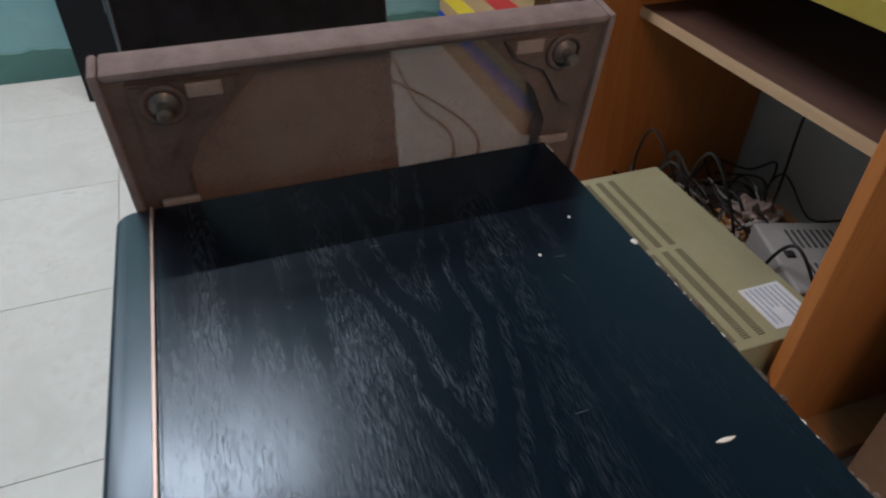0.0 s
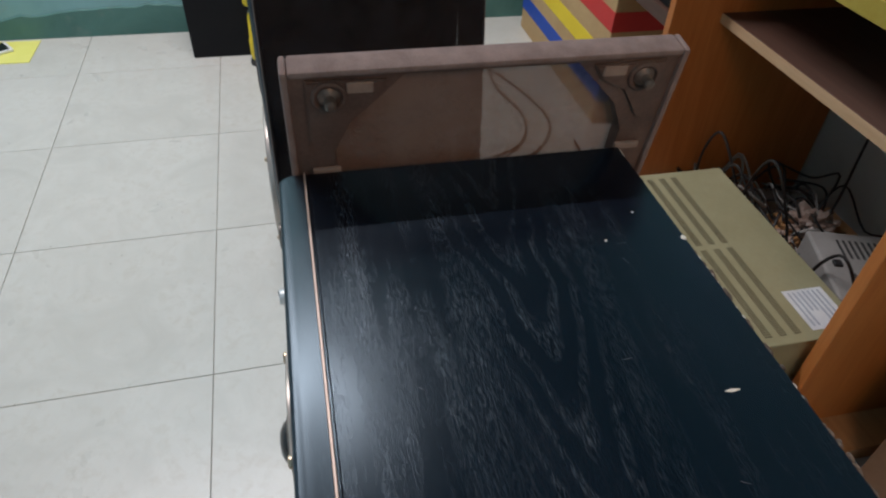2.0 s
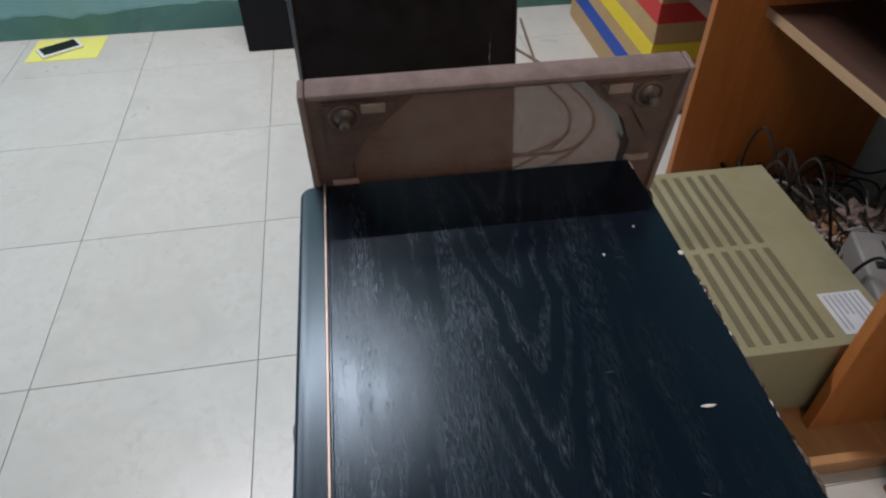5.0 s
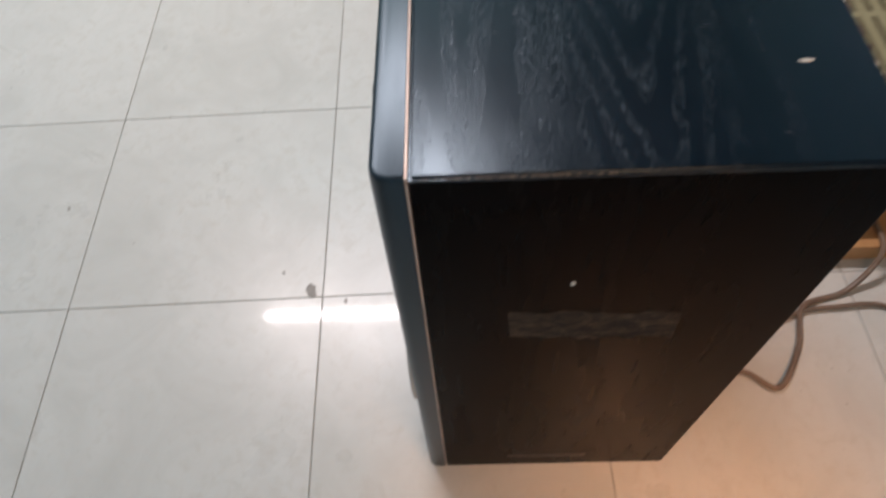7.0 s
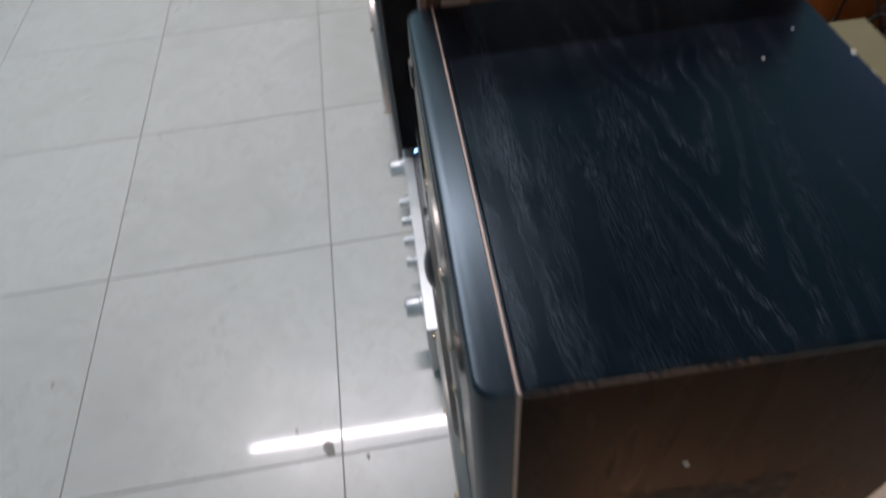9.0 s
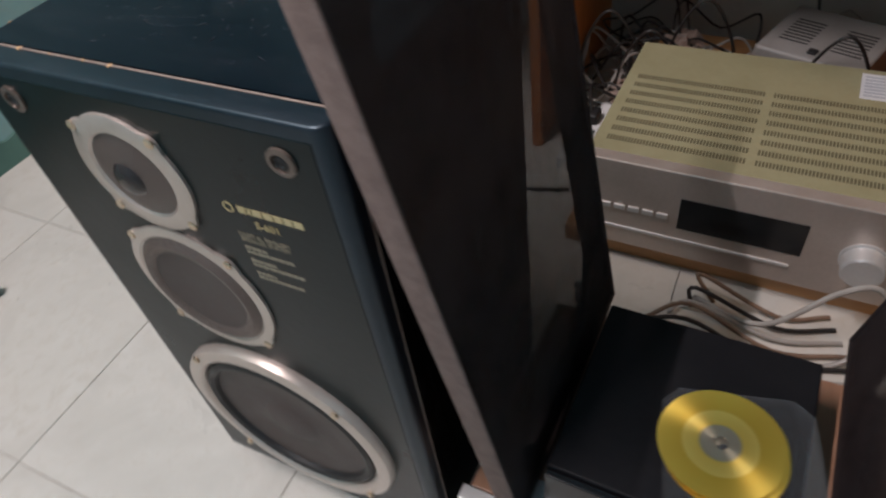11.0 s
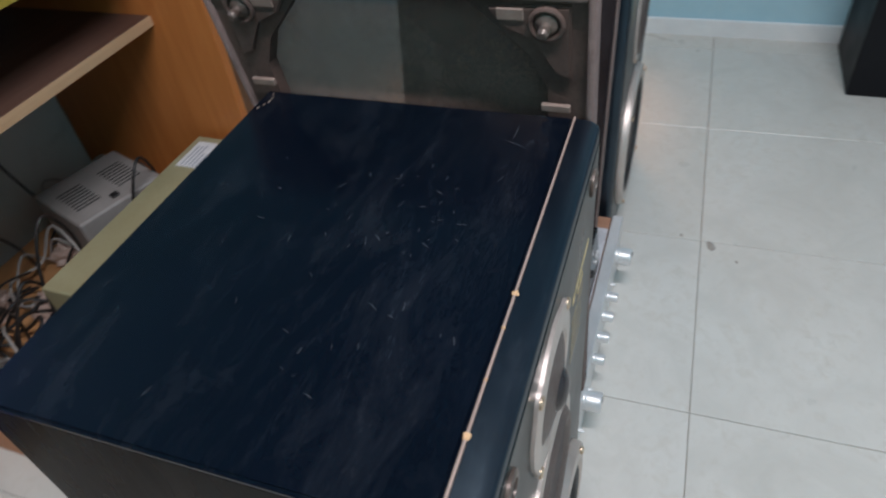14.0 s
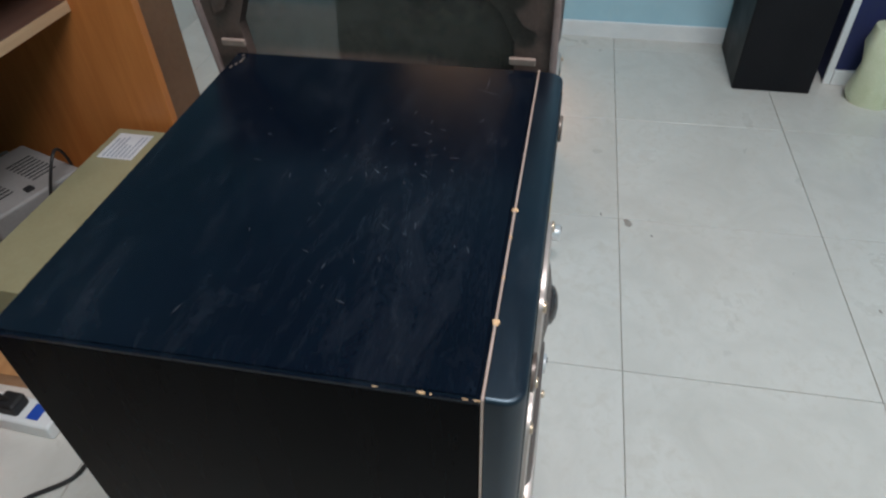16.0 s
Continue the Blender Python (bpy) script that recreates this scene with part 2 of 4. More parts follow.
ALU_BRIGHT = speckled("bright_aluminium", (0.66, 0.655, 0.65), (0.78, 0.775, 0.77), 20, 0.36, 0.5, 0.03)
SCREW = speckled("brassy_screw", (0.55, 0.42, 0.30), (0.7, 0.55, 0.4), 60, 0.3, 0.8)
DMESH = mesh_screen()
CONE = speckled("paper_cone", (0.060, 0.044, 0.041), (0.10, 0.076, 0.07), 30, 0.6)
DOME = speckled("dark_dome", (0.02, 0.016, 0.017), (0.035, 0.028, 0.028), 30, 0.22)
RUBBER = speckled("black_rubber", (0.012, 0.012, 0.013), (0.022, 0.022, 0.023), 40, 0.55)
GOLD_PRINT = speckled("gold_print", (0.50, 0.40, 0.20), (0.62, 0.52, 0.30), 60, 0.45, 0.2)
GREY_PRINT = speckled("dull_gold_print", (0.22, 0.20, 0.15), (0.34, 0.30, 0.22), 200, 0.6)
GFRAME = speckled("dusty_brown_frame", (0.055, 0.034, 0.028), (0.15, 0.095, 0.077), 22, 0.7, 0, 0.4)
GRIM = speckled("mauve_felt_rim", (0.17, 0.122, 0.110), (0.27, 0.200, 0.182), 60, 0.95, 0, 0.6, 0.1)
# back of the black cloth: its dust and the warm light on it as brown
CLOTH = grille_cloth("warm_lit_dusty_cloth_back", (0.30, 0.20, 0.165), (0.40, 0.28, 0.235), 0.36, 0.20)
CLOTH_FRONT = grille_cloth("black_grille_cloth", (0.010, 0.010, 0.013), (0.018, 0.018, 0.023), 0.18, 0.25)
TAB = speckled("pale_wood_tab", (0.20, 0.135, 0.11), (0.34, 0.25, 0.205), 60, 0.7)
PEG = speckled("peg_metal", (0.09, 0.066, 0.055), (0.20, 0.155, 0.13), 60, 0.35, 0.3)
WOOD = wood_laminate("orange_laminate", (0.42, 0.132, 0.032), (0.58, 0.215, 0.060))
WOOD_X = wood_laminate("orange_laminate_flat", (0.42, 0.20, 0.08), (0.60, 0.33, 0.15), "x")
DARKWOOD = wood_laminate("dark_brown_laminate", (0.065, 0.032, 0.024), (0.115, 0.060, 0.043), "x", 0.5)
EDGE = wood_laminate("raw_board_edge", (0.42, 0.26, 0.14), (0.60, 0.40, 0.24), "x", 0.8)
WALNUT = wood_laminate("walnut_veneer", (0.30, 0.15, 0.09), (0.46, 0.26, 0.17), "y", 0.42)
BEIGE = speckled("beige_enamel", (0.29, 0.268, 0.155), (0.36, 0.335, 0.205), 12, 0.5, 0, 0.1)
SLOT = speckled("vent_shade", (0.105, 0.093, 0.052), (0.155, 0.138, 0.08), 40, 0.8)
LABEL = speckled("white_label", (0.62, 0.63, 0.66), (0.76, 0.77, 0.78), 40, 0.6)
LABEL_INK = speckled("label_ink", (0.34, 0.37, 0.43), (0.44, 0.47, 0.52), 60, 0.6)
GLOSS_BLACK = speckled("gloss_black_plastic", (0.008, 0.009, 0.011), (0.014, 0.015, 0.017), 9, 0.16, 0, 0.03)
MATT_BLACK = speckled("matt_black_vinyl", (0.006, 0.006, 0.008), (0.012, 0.012, 0.014), 10, 0.5, 0, 0.3, 0.18)
FILM = speckled("grey_film", (0.50, 0.50, 0.53), (0.62, 0.62, 0.64), 16, 0.28, 0.1)
GOLD = disc_gold()
CLEAR = clear_plastic("clear_case")
CARD = speckled("brown_cardboard", (0.44, 0.28, 0.13), (0.56, 0.38, 0.19), 7, 0.85, 0, 0.2)
CARD_DARK = speckled("dark_cardboard", (0.14, 0.075, 0.04), (0.21, 0.12, 0.07), 7, 0.85, 0, 0.2)
RED = speckled("red_print", (0.55, 0.03, 0.03), (0.66, 0.05, 0.045), 9, 0.6)
YELLOW = speckled("yellow_print", (0.80, 0.58, 0.02), (0.90, 0.68, 0.05), 9, 0.6)
DULL_YELLOW = speckled("dull_yellow_edging", (0.36, 0.27, 0.04), (0.46, 0.36, 0.07), 9, 0.5)
BLUE = speckled("blue_print", (0.01, 0.06, 0.38), (0.02, 0.09, 0.50), 9, 0.6)
TILE = tile_glaze()
GROUT = speckled("dirty_grout", (0.24, 0.22, 0.19), (0.62, 0.58, 0.52), 5, 0.9)
TEAL = wall_paint("teal_wall_paint", (0.17, 0.35, 0.37), (0.25, 0.45, 0.46), (0.24, 0.36, 0.35))
MOULD = wall_paint("mouldy_wall_foot", (0.05, 0.13, 0.115), (0.11, 0.24, 0.21), (0.18, 0.25, 0.22))
SKYBLUE = wall_paint("pale_blue_wall_paint", (0.36, 0.58, 0.68), (0.44, 0.66, 0.74), (0.50, 0.68, 0.72))
OFFWHITE = wall_paint("offwhite_wall_paint", (0.58, 0.57, 0.53), (0.68, 0.67, 0.62), (0.46, 0.44, 0.40))
CEILING = speckled("pale_blue_ceiling_paint", (0.27, 0.40, 0.48), (0.34, 0.48, 0.56), 3, 0.9)
WHITE = speckled("white_skirting", (0.74, 0.76, 0.76), (0.84, 0.85, 0.84), 12, 0.4)
CABLE = speckled("black_cable", (0.012, 0.011, 0.011), (0.03, 0.027, 0.026), 40, 0.45)
CABLE_BROWN = speckled("brown_cable", (0.16, 0.10, 0.07), (0.25, 0.17, 0.12), 40, 0.45)
CABLE_WHITE = speckled("grey_white_cable", (0.30, 0.28, 0.26), (0.44, 0.42, 0.39), 40, 0.45)
PAPER_Y = speckled("yellow_paper", (0.78, 0.76, 0.16), (0.86, 0.83, 0.25), 20, 0.8)
VENT_DARK = speckled("slot_shade", (0.03, 0.03, 0.03), (0.05, 0.05, 0.05), 40, 0.8)
GREYBOX = speckled("grey_plastic", (0.24, 0.225, 0.21), (0.33, 0.31, 0.295), 14, 0.5)
SCUFF = speckled("sticker_residue", (0.012, 0.009, 0.008), (0.20, 0.15, 0.12), 45, 0.8, 0, 0.5, 0.3)
STICKER = torn_paper()
SMEAR = speckled("dark_smear", (0.02, 0.016, 0.015), (0.05, 0.04, 0.036), 40, 0.6)
PALEBAG = speckled("pale_yellow_plastic", (0.62, 0.66, 0.42), (0.78, 0.80, 0.60), 20, 0.4)
NAVY = speckled("navy_fabric", (0.012, 0.018, 0.07), (0.022, 0.03, 0.11), 30, 0.85)
WRAP = speckled("pinkish_plastic", (0.36, 0.25, 0.20), (0.58, 0.46, 0.40), 22, 0.35, 0, 0.4)
FLOORMARK = speckled("floor_mark", (0.27, 0.24, 0.21), (0.44, 0.40, 0.36), 60, 0.6)


def glow(name, colour, strength):
    m = Nodes(name, 0.4)
    m.b.inputs["Emission Color"].default_value = (*colour, 1)
    m.b.inputs["Emission Strength"].default_value = strength
    return m.mat


LED = glow("blue_led", (0.25, 0.5, 1.0), 12)
SCREEN = glow("blue_screen", (0.12, 0.09, 0.66), 2.0)

# ---- mesh helpers ----


def thing(name, label, category, m=None, group="", kind=""):
    ob = new(name)
    ob.empty_display_size = 0.05
    ob.matrix_world = m or Matrix()
    return tagged(ob, label, category, group, kind)


def part(name, bm, material, parent=None, label="", smooth=False):
    me = bpy.data.meshes.new(name)
    if smooth:
        for f in bm.faces:
            f.smooth = True
    bm.to_mesh(me)
    bm.free()
    me.materials.append(material)
    ob = new(name, me)
    if smooth:
        me.set_sharp_from_angle(angle=radians(35))
    ob.parent = parent
    return tagged(ob, label)


def solo(name, bm, material, label, category, group="", kind="", smooth=False, m=None):
    ob = part(name, bm, material, None, "", smooth)
    if m:
        ob.matrix_world = m
    return tagged(ob, label, category, group, kind)


def add_box(bm, lo, hi, bevel=0.0, segs=2, m=None):
    c = [(a + b) / 2 for a, b in zip(lo, hi)]
    s = [b - a for a, b in zip(lo, hi)]
    made = bmesh.ops.create_cube(bm, size=1.0, matrix=Matrix.Translation(c) @ Matrix.Diagonal((*s, 1)))
    vs = made["verts"]
    if bevel:
        es = list({e for v in vs for e in v.link_edges})
        r = bmesh.ops.bevel(bm, geom=es, offset=bevel, segments=segs, affect="EDGES", profile=0.5)
        vs = list({v for f in r["faces"] for v in f.verts} | {v for v in vs if v.is_valid})
    if m:
        bmesh.ops.transform(bm, matrix=m, verts=[v for v in vs if v.is_valid])
    return bm


def box(lo, hi, bevel=0.0, segs=2, m=None):
    return add_box(bmesh.new(), lo, hi, bevel, segs, m)


def add_lathe(bm, profile, segs=40, m=None):
    """Rings of (radius, height) round the local z axis."""
    rings = []
    for r, h in profile:
        if r < 1e-6:
            rings.append([bm.verts.new((0, 0, h))])
        else:
            rings.append([bm.verts.new((r * math.cos(a), r * math.sin(a), h)) for a in (2 * math.pi * i / segs for i in range(segs))])
    for p, q in zip(rings, rings[1:]):
        for i in range(segs):
            k = (i + 1) % segs
            if len(p) == 1 and len(q) > 1:
                bm.faces.new((p[0], q[i], q[k]))
            elif len(q) == 1 and len(p) > 1:
                bm.faces.new((p[i], q[0], p[k]))
            elif len(p) > 1:
                bm.faces.new((p[i], q[i], q[k], p[k]))
    if m:
        bmesh.ops.transform(bm, matrix=m, verts=[v for r in rings for v in r])
    bmesh.ops.recalc_face_normals(bm, faces=bm.faces)
    return bm


def lathe(profile, segs=40, m=None):
    return add_lathe(bmesh.new(), profile, segs, m)


def smooth_line(points, steps=6):
    p = [Vector(q) for q in points]
    p = [2 * p[0] - p[1]] + p + [2 * p[-1] - p[-2]]
    out = []
    for a, b, c, d in zip(p, p[1:], p[2:], p[3:]):
        for i in range(steps):
            t = i / steps
            out.append(0.5 * (2 * b + (c - a) * t + (2 * a - 5 * b + 4 * c - d) * t * t + (3 * b - a - 3 * c + d) * t ** 3))
    return out + [p[-2]]


def tube(points, r, sides=8, steps=6):
    bm = bmesh.new()
    line = smooth_line(points, steps)
    rings = []
    up = Vector((0.13, 0.21, 0.97))
    for i, q in enumerate(line):
        d = (line[min(i + 1, len(line) - 1)] - line[max(i - 1, 0)]).normalized()
        s = d.cross(up)
        s = s.normalized() if s.length > 1e-4 else Vector((1, 0, 0))
        w = s.cross(d)
        rings.append([bm.verts.new(q + r * (s * math.cos(a) + w * math.sin(a))) for a in (2 * math.pi * k / sides for k in range(sides))])
    for p, q in zip(rings, rings[1:]):
        for k in range(sides):
            n = (k + 1) % sides
            bm.faces.new((p[k], p[n], q[n], q[k]))
    bm.faces.new(rings[0][::-1])
    bm.faces.new(rings[-1])
    return bm


def prism(outline, depth, m=None, bevel=0.0):
    """A flat outline (x, y) given a depth along z."""
    bm = bmesh.new()
    low = [bm.verts.new((x, y, 0)) for x, y in outline]
    top = [bm.verts.new((x, y, depth)) for x, y in outline]
    bm.faces.new(low[::-1])
    bm.faces.new(top)
    n = len(outline)
    for i in range(n):
        k = (i + 1) % n
        bm.faces.new((low[i], low[k], top[k], top[i]))
    if bevel:
        bmesh.ops.bevel(bm, geom=[e for e in bm.edges if all(v.co.z > depth / 2 for v in e.verts)], offset=bevel, segments=2, affect="EDGES")
    bmesh.ops.recalc_face_normals(bm, faces=bm.faces)
    if m:
        bmesh.ops.transform(bm, matrix=m, verts=bm.verts)
    return bm


def letters(text, size, m):
    cu = bpy.data.curves.new("letters", "FONT")
    cu.body, cu.size, cu.extrude = text, size, 0.0003
    ob = bpy.data.objects.new("letters", cu)
    scene.collection.objects.link(ob)
    me = bpy.data.meshes.new_from_object(ob.evaluated_get(bpy.context.evaluated_depsgraph_get()))
    bm = bmesh.new()
    bm.from_mesh(me)
    bmesh.ops.transform(bm, matrix=m, verts=bm.verts)
    bpy.data.objects.remove(ob)
    bpy.data.curves.remove(cu)
    bpy.data.meshes.remove(me)
    return bm


rng = random.Random(5)

# ---- room ----
X0, X1, Y0, Y1, HIGH = -1.81, 1.0, -2.3, 1.22, 2.7


def structure(name, bm, mat, label, category):
    return solo(name, bm, mat, label, category, kind="structure")


floor = structure("floor", box((X0 - 0.1, Y0 - 0.1, -0.10), (X1 + 0.1, Y1 + 0.1, -0.0035)), GROUT, "cream glazed ceramic floor tiles with dirty joints", "floor")
structure("wall_west", box((X0 - 0.1, Y0 - 0.1, -0.0035), (X0, Y1 + 0.1, HIGH)), TEAL, "teal painted plaster wall with damp stains", "wall")
structure("wall_east", box((X1, Y0 - 0.1, -0.0035), (X1 + 0.1, Y1 + 0.1, HIGH)), SKYBLUE, "pale blue painted plaster wall", "wall")
structure("wall_north", box((X0, Y1, -0.0035), (X1, Y1 + 0.1, 0.95)), OFFWHITE, "off-white stained wall behind the desk", "wall")
# out of view; teal chosen so the veneer tops reflect darker and bluer
structure("wall_north_upper", box((X0, Y1, 0.95), (X1, Y1 + 0.1, HIGH)), TEAL, "unseen upper wall, teal added for its dark reflection in the cabinet tops", "wall")
structure("wall_south", box((X0, Y0 - 0.1, -0.0035), (X1, Y0, HIGH)), SKYBLUE, "pale blue painted plaster wall", "wall")
structure("ceiling", box((X0 - 0.1, Y0 - 0.1, HIGH), (X1 + 0.1, Y1 + 0.1, HIGH + 0.1)), CEILING, "plain pale blue painted ceiling", "ceiling")
structure("baseboard", box((X1 - 0.012, Y0, -0.0035), (X1, Y1, 0.048), 0.003), WHITE, "narrow white skirting at the foot of the blue wall", "skirting")


def mould_band():
    """Flaking dark band at the wall's foot with an uneven top."""
    bm = bmesh.new()
    n = 120
    row = []
    for i in range(n + 1):
        y = Y0 + (Y1 - Y0) * i / n
        h = 0.075 + 0.045 * noise.noise((y * 3.1, 0.3, 0)) + 0.02 * noise.noise((y * 15, 4.0, 0))
        row.append((bm.verts.new((X0 + 0.005, y, -0.003)), bm.verts.new((X0 + 0.004, y, h)), bm.verts.new((X0, y, h + 0.004))))
    for a, b in zip(row, row[1:]):
        bm.faces.new((a[0], b[0], b[1], a[1]))
        bm.faces.new((a[1], b[1], b[2], a[2]))
    return bm


structure("trim", mould_band(), MOULD, "dark green mouldy band at the foot of the teal wall", "wall stain")

light = thing("ceiling_light", "white fluorescent batten with one bare tube", "lamp", pose(-1.17, -0.53, 2.6))
part("housing", box((-0.03, -0.63, 0.0), (0.03, 0.63, 0.1), 0.004), WHITE, light)

# ---- loudspeakers ----
WIDE, DEEP, TALL, LIP = 0.359, 0.292, 0.63, 0.021


def lobed_ring(r, lug, thick, inner):
    """A cast driver flange with four lugs and a dished inner lip."""
    bm = bmesh.new()
    n = 96
    loops = []
    for k, (rr, h) in enumerate(((1, 0.0), (1, thick * 0.75), (0.975, thick), (0, thick * 1.15), (0, thick * 0.2))):
        ring = []
        for i in range(n):
            a = 2 * math.pi * i / n
            d = min(abs((a - q + math.pi) % (2 * math.pi) - math.pi) for q in (math.pi / 4, 3 * math.pi / 4, 5 * math.pi / 4, 7 * math.pi / 4))
            grown = r + lug * max(0.0, 1 - (d / 0.2) ** 2) ** 1.5
            rad = grown * rr if rr else (inner if k == 3 else inner * 0.93)
            ring.append(bm.verts.new((rad * math.cos(a), rad * math.sin(a), h)))
        loops.append(ring)
    for p, q in zip(loops, loops[1:]):
        for i in range(n):
            j = (i + 1) % n
            bm.faces.new((p[i], p[j], q[j], q[i]))
    return bm


def driver(spk, name, x, z, r, inner, label):
    at = Matrix.Translation((x, -LIP - 0.0007, z)) @ pose(0, 0, 0, 90, 0, 0)

    def put(bm):
        bmesh.ops.transform(bm, matrix=at, verts=bm.verts)
        return bm

    if name == "woofer":
        d = part("woofer", put(lathe([(r, 0), (r, 0.006), (r * 0.985, 0.011), (r * 0.93, 0.0125), (inner + 0.004, 0.0125), (inner, 0.009), (inner * 0.985, 0.002)], 72)), ALU, spk, label, True)
        part("surround", put(lathe([(inner * 0.99, 0.002), (inner * 0.965, 0.009), (inner * 0.92, 0.0115), (inner * 0.875, 0.009), (inner * 0.85, 0.002)], 72)), RUBBER, d, "", True)
        part("cone", put(lathe([(inner * 0.86, 0.004), (inner * 0.6, 0.0024), (inner * 0.33, 0.0012), (inner * 0.30, 0.003), (inner * 0.2, 0.007), (0, 0.009)], 64)), CONE, d, "dark paper cone", True)
        for k in range(4):
            a = math.pi / 4 + k * math.pi / 2
            part("screw", put(lathe([(0.0045, 0.012), (0.0045, 0.0145), (0.003, 0.016), (0, 0.016)], 12, Matrix.Translation((r * 0.955 * math.cos(a), r * 0.955 * math.sin(a), 0)))), SCREW, d, "", True)
        return
    d = part(name, put(lobed_ring(r, 0.0048, 0.0036, inner)), ALU, spk, label, True)
    if name == "tweeter":
        part("screen", put(lathe([(inner * 0.98, 0.0015), (inner * 0.8, 0.0042), (inner * 0.42, 0.0075), (inner * 0.37, 0.0078)], 64)), DMESH, d, "", True)
        part("dome", put(lathe([(inner * 0.38, 0.0076), (inner * 0.32, 0.0105), (inner * 0.20, 0.0130), (0, 0.0140)], 48)), DOME, d, "", True)
    else:
        part("screen", put(lathe([(inner * 0.99, 0.001), (inner * 0.93, 0.005), (inner * 0.86, 0.0082), (inner * 0.78, 0.0070), (inner * 0.73, 0.004)], 72)), DMESH, d, "", True)
        part("cone", put(lathe([(inner * 0.74, 0.004), (inner * 0.4, 0.0022), (inner * 0.2, 0.0012), (0, 0.0018)], 64)), CONE, d, "", True)
    for k in range(4):
        a = math.pi / 4 + k * math.pi / 2
        part("screw", put(lathe([(0.0046, 0.0028), (0.0046, 0.0044), (0.0032, 0.0054), (0, 0.0054)], 14, Matrix.Translation(((r + 0.001) * math.cos(a), (r + 0.001) * math.sin(a), 0)))), SCREW, d, "", True)


def loudspeaker(m, hand, veneer, label):
    """hand: 1 with its print at the right of the drivers, -1 at the left."""
    h = WIDE / 2
    spk = thing("loudspeaker", label, "loudspeaker", m, "pair of loudspeakers")
    part("cabinet", box((-h, 0.0025, 0.0), (h, DEEP, TALL - 0.004), 0.0015, 2), SIDE, spk, "black vinyl-covered sides")
    bm = box((-h, 0.0025, TALL - 0.0045), (h, DEEP, TALL))
    bmesh.ops.bevel(bm, geom=[e for e in bm.edges if min(v.co.z for v in e.verts) > TALL - 0.001], offset=0.0022, segments=3, affect="EDGES")
    part("top_panel", bm, veneer, spk, "black ash veneered top")
    bm = box((-h, -LIP, 0.0), (h, 0.0, TALL))
    upright = [e for e in bm.edges if abs(e.verts[0].co.z - e.verts[1].co.z) > 0.1 and e.verts[0].co.y < -LIP / 2]
    bmesh.ops.bevel(bm, geom=upright, offset=0.0122, segments=5, affect="EDGES", profile=0.5)
    for v in bm.verts:
        if v.co.z > TALL - 0.001:
            v.co.z -= 0.0008 * min(1.0, -v.co.y / LIP)
    bmesh.ops.recalc_face_normals(bm, faces=bm.faces)
    bm.normal_update()
    rim = [e for e in bm.edges if len(e.link_faces) == 2 and max(f.normal.z for f in e.link_faces) > 0.8 and min(f.normal.z for f in e.link_faces) < 0.3 and min(v.co.y for v in e.verts) < -0.001]
    bmesh.ops.bevel(bm, geom=rim, offset=0.003, segments=3, affect="EDGES", profile=0.5)
    part("front_frame", bm, VENEER_LIP, spk, "rounded black ash front frame", True)
    part("baffle", box((-h + 0.0128, -LIP - 0.0007, 0.0128), (h - 0.0128, -LIP + 0.004, TALL - 0.0128), 0.0004, 1), BAFFLE, spk, "smooth black painted baffle")
    bm = bmesh.new()
    add_box(bm, (-h - 0.0004, 0.0004, TALL - 0.003), (h + 0.0004, 0.0019, TALL + 0.0005))
    add_box(bm, (-h - 0.0005, 0.0004, 0.002), (-h + 0.003, 0.0019, TALL - 0.003))
    add_box(bm, (h - 0.003, 0.0004, 0.002), (h + 0.0005, 0.0019, TALL - 0.003))
    part("inlay", bm, COPPER, spk, "thin copper-coloured inlay line")
    driver(spk, "tweeter", -0.027 * hand, 0.545, 0.058, 0.0425, "silver tweeter with four lugs and a pierced screen")
    driver(spk, "midrange", -0.0245 * hand, 0.4045, 0.080, 0.0700, "silver midrange driver with four lugs")
    driver(spk, "woofer", 0.0, 0.173, 0.139, 0.118, "large woofer in a round silver ring")
    for x in (-0.135 + 0.003 * hand, 0.135 + 0.003 * hand):
        at = Matrix.Translation((x, -LIP - 0.0007, 0.597)) @ pose(0, 0, 0, 90, 0, 0)
        so = part("grille_socket", lathe([(0.0118, -0.0002), (0.0118, 0.002), (0.0100, 0.003), (0.0075, 0.003), (0.0068, 0.0005), (0.0, 0.0004)], 28, at), PEG, spk, "grey plastic grille socket", True)
        bm = bmesh.new()
        add_lathe(bm, [(0.0066, 0.001), (0.0045, 0.0022), (0.003, 0.0008), (0, 0.0008)], 20, at)
        part("bung", bm, RUBBER, so, "", True)
    # print: emblem, brand bar, model, spec lines
    x0 = 0.060 if hand > 0 else -0.137
    flat = lambda x, z: Matrix.Translation((x, -LIP - 0.0010, z)) @ pose(0, 0, 0, 90, 0, 0)
    part("emblem", lathe([(0.0052, 0), (0.0052, 0.0004), (0.0036, 0.0004), (0.0036, 0)], 24, flat(x0 + 0.005, 0.5365)), GOLD_PRINT, spk)
    bm = bmesh.new()
    for i, w in enumerate((0.0082, 0.0032, 0.0092, 0.0088, 0.0078, 0.0078, 0.0086)):
        x = x0 + 0.014 + (0, 0.0095, 0.0140, 0.0245, 0.0345, 0.0435, 0.0525)[i]
        add_box(bm, (x, -LIP - 0.0012, 0.5335), (x + w, -LIP + 0.0002, 0.5400))
    part("brand_mark", bm, GOLD_PRINT, spk, "gold brand mark")
    part("model_text", letters("S-601", 0.0105, flat(x0 + 0.026, 0.5195)), GOLD_PRINT, spk, "gold model lettering")
